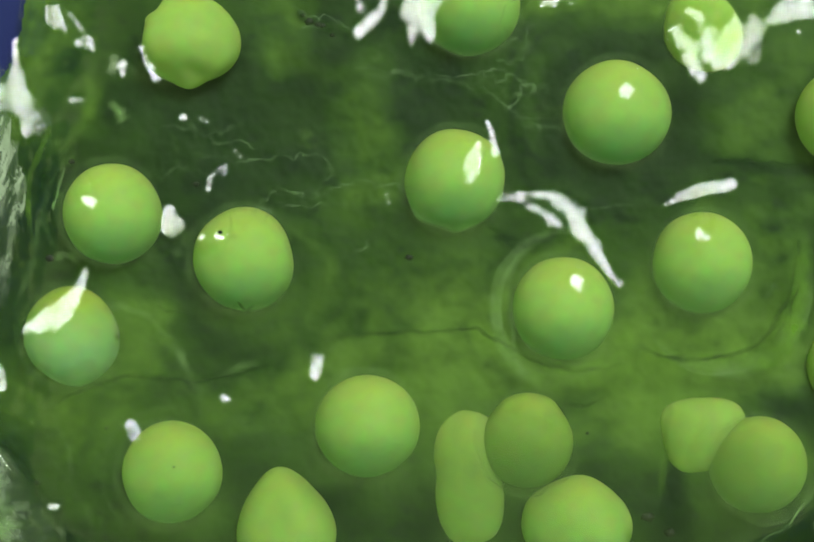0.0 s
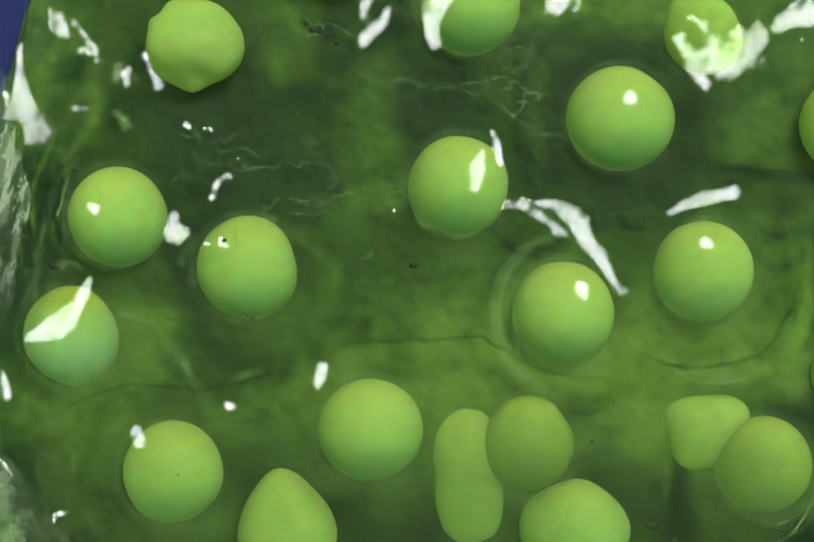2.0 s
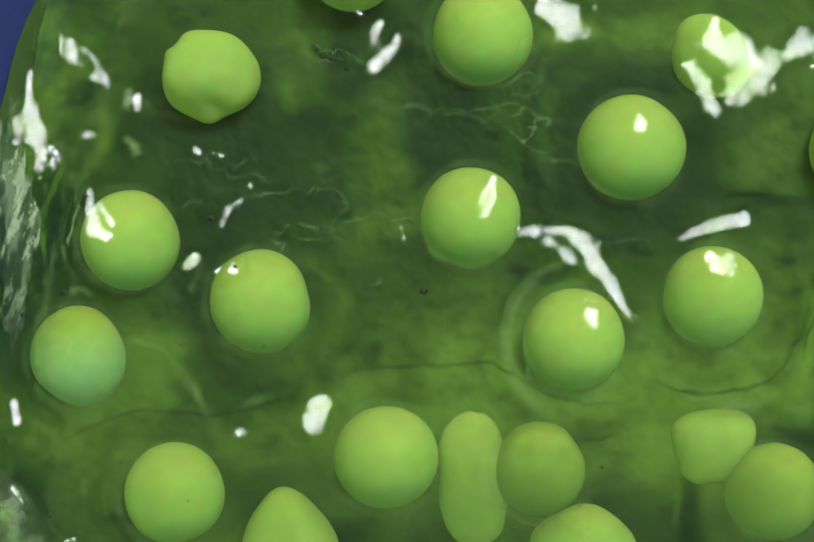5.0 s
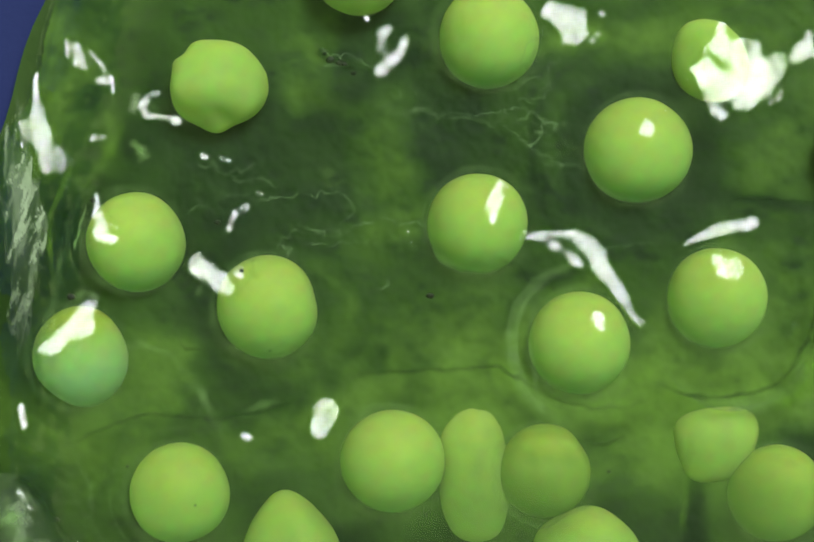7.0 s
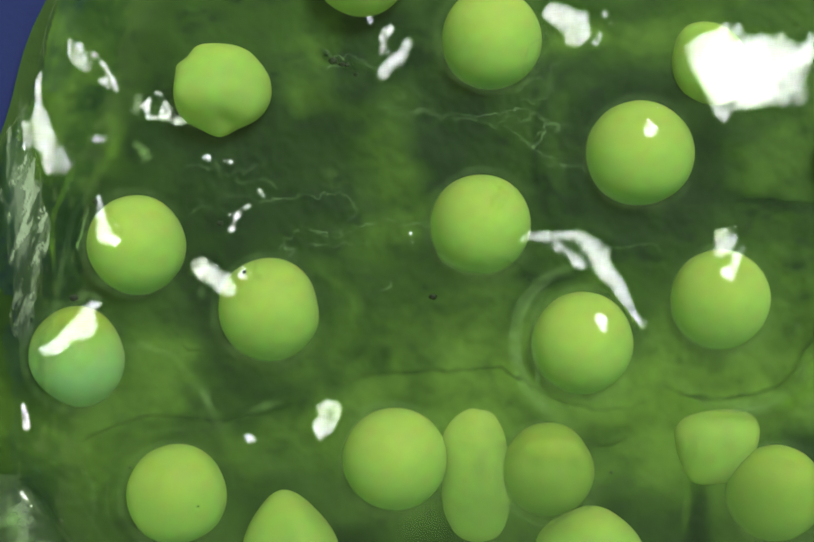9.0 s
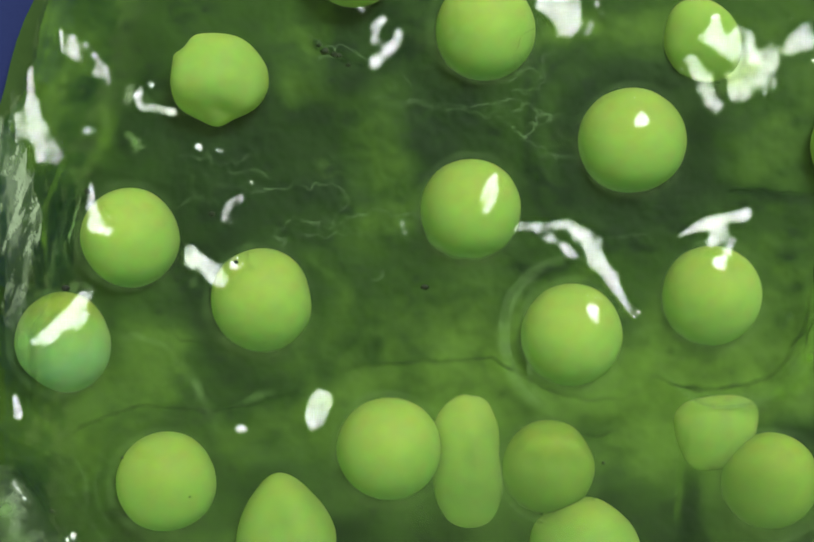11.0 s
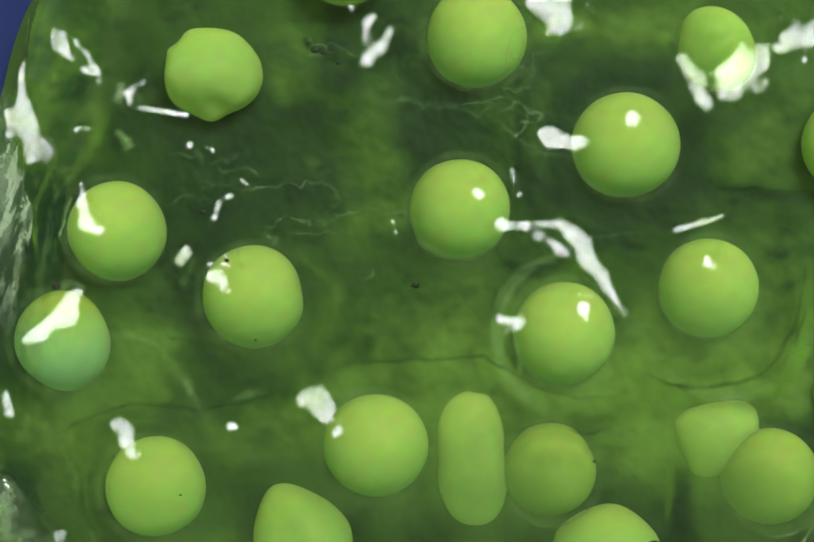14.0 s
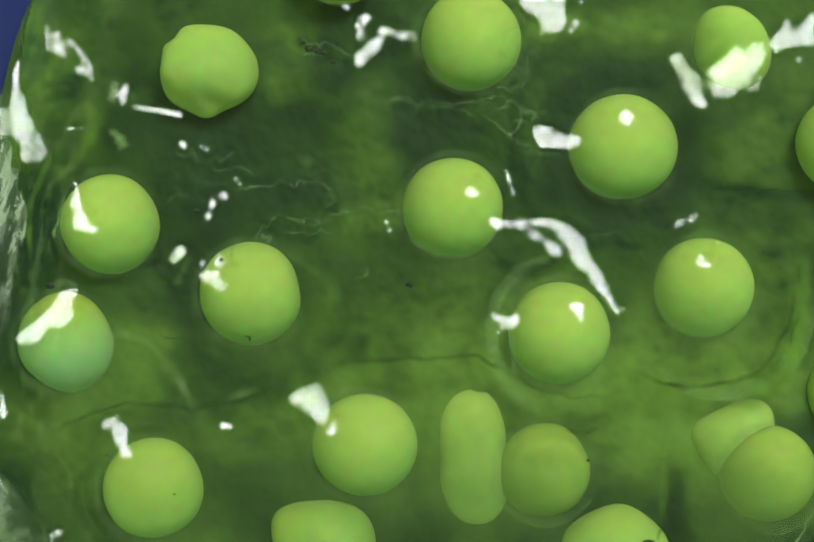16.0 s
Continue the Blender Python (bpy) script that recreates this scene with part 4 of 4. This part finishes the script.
def flake(key, rag, *points, z=3.87):
    """A clear wet flake along a stroke of (u, v, half width), ragged at its rim, added to make a glint that tipping
    turns on and off.
    """
    seed = 7 * len(FLAKES) + 3
    big = 1.7 * max(p[2] for p in points) + 6
    us = np.arange(min(p[0] for p in points) - big, max(p[0] for p in points) + big, 2.4)
    vs = np.arange(min(p[1] for p in points) - big, max(p[1] for p in points) + big, 2.4)
    u, v = np.meshgrid(us, vs)
    d = np.full(u.shape, 9.0)
    for (x0, y0, w0), (x1, y1, w1) in zip(points, points[1:] or [(points[0][0] + 1, points[0][1], points[0][2])]):
        dx, dy = x1 - x0, y1 - y0
        t = np.clip(((u - x0) * dx + (v - y0) * dy) / (dx * dx + dy * dy), 0, 1)
        d = np.minimum(d, np.hypot(u - x0 - t * dx, v - y0 - t * dy) / (w0 + (w1 - w0) * t))
    d = d + rag * (0.5 * cloud(u + 0.5 * v, 0.7 * v, 26, seed, 4, 0.8) + 0.4 * grid_noise(1.3 * u + 0.5 * v, 0.45 * v, 8, seed + 1) + 0.45 * grid_noise(u + 0.35 * v, 0.25 * v, 5, seed + 3))
    cu, cv = float(np.mean(us)), float(np.mean(vs))
    k = 0.0125 * (EYE - z) / (EYE - 2) * MM
    lift = 0.004 * rag * cloud(u, v, 30, seed + 2, 3)
    xyz = np.stack(((u - cu) * k, (cv - v) * k, lift * MM), -1).reshape(-1, 3)
    rows, cols = u.shape
    idx = np.arange(rows * cols).reshape(rows, cols)
    quads = np.stack((idx[:-1, :-1], idx[1:, :-1], idx[1:, 1:], idx[:-1, 1:]), -1)
    keep = (d < 1.0) & (cloud(1.4 * u + 0.6 * v, 0.6 * v, 17, seed + 5, 3) < 1.3 - 0.6 * rag)
    quads = quads[keep[:-1, :-1] & keep[1:, :-1] & keep[1:, 1:] & keep[:-1, 1:]]
    used = np.unique(quads)
    back = np.zeros(rows * cols, int)
    back[used] = np.arange(len(used))
    me = bpy.data.meshes.new("glint_flake")
    me.from_pydata(xyz[used].tolist(), [], back[quads].tolist())
    for p in me.polygons:
        p.use_smooth = True
    me.materials.append(WET)
    ob = new("glint_flake", me)
    ob.parent = mass
    ob["label"] = "clear flake added to mirror the softbox as a glint"
    ob.visible_shadow = False
    gx, gy = facet_slope(*mm_place(cu, cv, z))
    FLAKES[key] = ob, at(cu, cv, z), Vector((0, 0, 1)).rotation_difference(Vector((-gx, -gy, 1)))
    return ob


flake("m_upper", 0.75, (1350, -28, 10), (1340, 14, 24), (1388, 34, 36), (1425, 58, 20))
flake("m_middle", 0.5, (1320, 62, 22), (1350, 84, 30), (1400, 82, 40))
flake("m_first", 0.8, (1330, 20, 8), (1356, 38, 14), (1372, 70, 20), (1360, 120, 20))
flake("m_late", 0.9, (1340, 95, 10), (1382, 82, 22), (1425, 62, 18))
flake("m_wide", 0.35, (1320, 30, 40), (1385, 58, 74), (1450, 54, 66))
flake("l", 0.7, (832, -20, 26), (822, 30, 20), (830, 72, 10))
flake("l_first", 0.9, (790, -10, 22), (802, 40, 22), (790, 84, 6))
flake("l_late", 0.9, (752, 10, 7), (775, 18, 8), (798, 16, 7))
flake("k_first", 0.8, (272, 92, 7), (282, 118, 9), (300, 150, 11))
flake("k_round", 0.7, (268, 128, 13), (274, 142, 14))
flake("k_dot", 0.5, (256, 108, 8), (264, 104, 6))
flake("k_tail", 0.6, (234, 150, 4), (268, 150, 7), (304, 156, 9))
flake("k_late", 0.6, (260, 154, 5), (300, 160, 8), (346, 166, 7))
flake("i_first", 0.6, (60, 634, 16), (92, 620, 22), (128, 596, 16), (148, 562, 11), (164, 522, 10), z=3.9)
flake("i", 0.7, (40, 602, 14), (76, 582, 23), (114, 548, 21), (134, 508, 13), (140, 496, 9), z=3.9)
flake("c", 0.6, (142, 298, 6), (146, 335, 11), (156, 380, 15), z=4.02)
flake("c_side", 0.5, (160, 322, 5), (180, 355, 7), (188, 372, 4))
flake("b_first", 0.5, (326, 400, 9), (322, 425, 13), (316, 448, 5))
flake("b_round", 0.8, (340, 425, 16), (326, 455, 18))
flake("b_ragged", 0.75, (348, 440, 20), (370, 462, 16), (396, 484, 14))
flake("b_late", 0.5, (398, 478, 16), (420, 492, 15))
flake("g_first", 0.9, (612, 692, 12), (606, 722, 14))
flake("g", 0.5, (570, 752, 18), (588, 722, 30))
flake("g_late", 0.5, (568, 716, 14), (598, 712, 24), (624, 756, 20), (634, 774, 17))
flake("d", 1.0, (922, 276, 8), (910, 312, 18), (906, 342, 13))
flake("d_spur", 0.6, (938, 232, 5), (948, 252, 6), (956, 300, 9))
flake("d_dot", 0.4, (906, 318, 14), (908, 322, 14))
flake("d_side", 0.5, (948, 374, 12), (956, 380, 12))
flake("d_line", 0.6, (972, 268, 3), (980, 296, 5), (988, 324, 6))
flake("f_line", 0.35, (1276, 398, 4), (1330, 372, 13), (1405, 352, 15))
flake("f_thin", 0.3, (1286, 392, 6), (1340, 372, 8), (1384, 360, 4))
flake("f_bits", 0.9, (1302, 378, 9), (1330, 368, 5), (1345, 362, 3))
flake("f", 0.8, (1344, 376, 20), (1352, 410, 24), (1352, 432, 20))
flake("f_cap", 0.8, (1340, 432, 20), (1366, 440, 22))
flake("a", 0.5, (1052, 212, 26), (1075, 218, 22), (1104, 216, 16))
flake("e", 0.8, (966, 566, 20), (988, 566, 15))
# brief white oval of a water drop, made as a flat glint flake
flake("drop", 0.12, (340, 748, 40), (385, 788, 52), (420, 820, 40))
flake("j", 0.9, (216, 768, 16), (230, 785, 20), (240, 818, 12))
flake("j0", 1.0, (258, 812, 10), (268, 838, 14))

TIMES = (0, 0.1, 0.3, 2.4, 2.5, 3.5, 7, 9.0, 9.2, 11.3, 12.5, 14.5, 16)


def slip(t):
    return next((du, dv) for s, du, dv in SLIP if s == t)


def drift(key, path, roll=0.0, spin=0.0, late=9.2):
    """Key an egg along its places at TIMES; it slides within the jelly and rolls its yellow pole up by roll degrees."""
    base, z, yolk = EGGS[key]
    rows, turns = [], []
    places = dict(zip(TIMES, path))
    for t in (s for s, _, _ in SLIP):
        if t in places:
            u, v = places[t]
        else:
            f = {2.1: 0.3, 2.2: 1.0, 4.2: 0.12}.get(t, 0.86)
            (u0, v0), (u1, v1) = (places[0.3], places[2.4]) if t < 3 else (places[3.5], places[7])
            u, v = u0 + f * (u1 - u0), v0 + f * (v1 - v0)
        du, dv = slip(t)
        a = roll * min(max((t - 0.3) / 8.7, 0.0), 1.0)
        rows.append((t, Matrix.Translation(at(u - du, v - dv, z)) @ pose(0, 0, 0, 0, 0, spin * min(max((t - late) / (16 - late), 0.0), 1.0))))
        turns.append((t, pose(0, 0, 0, a, 0, 0)))
    walk(base, rows)
    if roll:
        walk(yolk, turns)


def tip(key, rows):
    """Key a glint flake: rows of seconds and how flat it lies, from 0 (raised to the lamp, glint on) to 34 (flat, glint
    off).
    """
    ob, place, quat = FLAKES[key]
    flat = Matrix.Identity(3).to_quaternion()
    walk(ob, [(t, Matrix.Translation(place) @ quat.slerp(flat, min(a / 34, 1.0)).to_matrix().to_4x4()) for t, a in rows])


def motions():
    drift("a", [(1188, 217), (1188, 217), (1193, 227), (1198, 237), (1201, 284), (1208, 281), (1229, 290), (1233, 296), (1211, 270), (1218, 272), (1214, 277), (1203, 281), (1200, 284)], 36)
    drift("b", [(471, 500), (471, 500), (476, 513), (482, 529), (485, 580), (494, 575), (517, 593), (520, 598), (499, 580), (506, 579), (500, 577), (487, 572), (484, 567)], 36)
    drift("c", [(217, 412), (217, 412), (225, 418), (232, 422), (239, 466), (244, 461), (262, 467), (263, 472), (244, 454), (251, 458), (245, 456), (220, 441), (212, 432)], 36)
    drift("d", [(877, 345), (877, 345), (881, 355), (889, 368), (890, 420), (898, 410), (921, 430), (927, 432), (906, 407), (908, 402), (903, 403), (882, 402), (873, 400)], 36)
    drift("e", [(1085, 595), (1085, 595), (1083, 603), (1089, 608), (1093, 660), (1098, 651), (1116, 661), (1122, 661), (1103, 645), (1101, 645), (1098, 646), (1083, 641), (1077, 642)], 36)
    drift("f", [(1352, 507), (1352, 507), (1353, 520), (1357, 537), (1360, 582), (1367, 570), (1381, 575), (1387, 578), (1366, 570), (1371, 570), (1371, 556), (1361, 556), (1355, 555)], 36)
    drift("g", [(708, 820), (708, 820), (711, 826), (720, 834), (728, 878), (735, 876), (757, 888), (761, 884), (743, 868), (750, 863), (745, 860), (717, 857), (703, 857)], 36)
    drift("h", [(1015, 848), (1015, 848), (1014, 852), (1021, 858), (1026, 900), (1032, 900), (1049, 907), (1056, 905), (1040, 888), (1057, 900), (1058, 903), (1057, 905), (1048, 905)], 28)
    drift("i", [(140, 650), (140, 650), (137, 650), (143, 653), (145, 690), (150, 688), (157, 690), (150, 690), (135, 665), (122, 662), (122, 660), (123, 660), (128, 662)], 0)
    drift("j", [(332, 910), (332, 910), (333, 910), (335, 907), (322, 950), (330, 950), (346, 950), (340, 952), (323, 930), (318, 928), (308, 932), (298, 938), (295, 940)], 36)
    drift("k", [(368, 80), (368, 80), (370, 85), (386, 92), (392, 135), (396, 135), (421, 165), (427, 172), (412, 153), (422, 152), (420, 150), (407, 140), (402, 136)], 0)
    drift("l", [(905, 10), (905, 10), (903, 10), (908, 15), (913, 58), (922, 65), (942, 75), (947, 78), (933, 55), (935, 62), (931, 70), (914, 75), (907, 80)], 36)
    drift("m", [(1350, 62), (1350, 62), (1350, 65), (1350, 75), (1360, 110), (1365, 105), (1365, 122), (1366, 127), (1345, 85), (1352, 82), (1358, 88), (1385, 98), (1407, 96)], 0)
    drift("n", [(1460, 895), (1460, 895), (1466, 892), (1476, 905), (1488, 945), (1485, 945), (1495, 950), (1493, 950), (1477, 930), (1484, 926), (1487, 925), (1480, 915), (1478, 912)], 28)
    drift("o", [(1352, 835), (1352, 835), (1360, 830), (1362, 830), (1365, 862), (1370, 860), (1378, 855), (1380, 860), (1365, 830), (1378, 833), (1378, 838), (1386, 846), (1416, 848)], 0, 17, 12.5)
    drift("p", [(902, 912), (902, 912), (900, 910), (903, 908), (905, 925), (907, 920), (912, 912), (915, 912), (893, 890), (900, 885), (905, 882), (908, 880), (911, 878)], 0)
    drift("q", [(1110, 1012), (1110, 1012), (1105, 1020), (1108, 1022), (1115, 1072), (1118, 1065), (1130, 1072), (1135, 1072), (1113, 1055), (1130, 1055), (1158, 1062), (1170, 1068), (1185, 1068)], 0)
    drift("r", [(550, 1000), (550, 1000), (550, 1003), (555, 1005), (550, 1025), (555, 1035), (560, 1045), (558, 1045), (545, 1022), (550, 1012), (563, 1015), (580, 1030), (615, 1045)], 0, 50, 12.5)
    walk(leaf_base, [(t, pose(du * 0.013 * MM, 0, 0)) for t, du in [
        (0, 50), (0.1, 50), (0.3, 45), (2.4, 30), (2.5, 7), (3.5, 7), (4.2, 6), (6.3, 5), (7, 7), (9, 2), (11.5, 2), (12.5, 6), (14.5, 20), (16, 28)]])
    def shown(key, *spans):
        """A flake faces the lamp and glints over the given spans (start, stop, seconds of tipping) and lies flat
        otherwise.
        """
        rows = {0.0: 34.0, SECONDS: 34.0}
        for start, stop, ease in spans:
            if start > 0:
                rows[round(max(start - ease, 0.0), 2)] = 34.0
            rows[start] = 0.0
            rows[stop] = 0.0
            if stop < SECONDS:
                rows[round(min(stop + ease, SECONDS), 2)] = 34.0
        tip(key, sorted(rows.items()))

    shown("m_upper", (2.5, 13.6, 0.1))
    shown("m_late", (13.7, 16, 0.1))
    shown("m_middle", (6.3, 9.2, 0.8))
    shown("m_first", (0, 2.4, 0.1))
    shown("m_wide", (8.95, 9.1, 0.15))
    shown("l", (0, 2.4, 0.2))
    shown("l_first", (0, 0.3, 0.4))
    shown("l_late", (14.6, 16, 1.2))
    shown("k_first", (0, 2.4, 0.1))
    shown("k_round", (2.5, 4.1, 0.1), (8.95, 9.1, 0.15))
    shown("k_dot", (6.3, 15.0, 1.0))
    shown("k_tail", (6.3, 12.8, 0.5))
    shown("k_late", (13.2, 16, 0.8))
    shown("i_first", (0, 4.2, 0.8))
    shown("i", (6.0, 16, 1.0))
    shown("c", (2.5, 16, 0.1))
    shown("c_side", (2.5, 5.0, 0.1))
    shown("b_first", (0, 2.4, 0.1))
    shown("b_round", (2.5, 4.2, 0.1))
    shown("b_ragged", (6.3, 13.4, 0.8))
    shown("b_late", (13.2, 16, 1.0))
    shown("g_first", (0, 0.4, 0.5), (1.7, 2.2, 0.4))
    shown("g", (2.8, 13.3, 0.2))
    shown("g_late", (13.5, 16, 0.2))
    shown("d", (0, 8.85, 0.1), (9.2, 13.6, 0.1))
    shown("d_spur", (0, 2.4, 0.1))
    shown("d_dot", (13.8, 16, 0.5))
    shown("d_side", (14.2, 16, 0.8))
    shown("d_line", (13.8, 16, 0.6))
    shown("f_line", (0, 8.9, 0.1), (9.2, 11.6, 0.1))
    shown("f_thin", (12.0, 14.2, 0.4))
    shown("f_bits", (14.4, 16, 0.4))
    shown("f", (2.2, 3.7, 0.1), (8.95, 9.1, 0.1), (11.0, 11.8, 0.5))
    shown("f_cap", (2.2, 8.8, 0.1))
    shown("a", (13.6, 16, 0.7))
    shown("e", (14.2, 16, 0.9))
    shown("drop", (2.5, 2.6, 0.1))
    shown("j", (13.9, 16, 1.2))
    shown("j0", (0, 0.2, 0.5), (1.8, 2.3, 0.3))


motions()
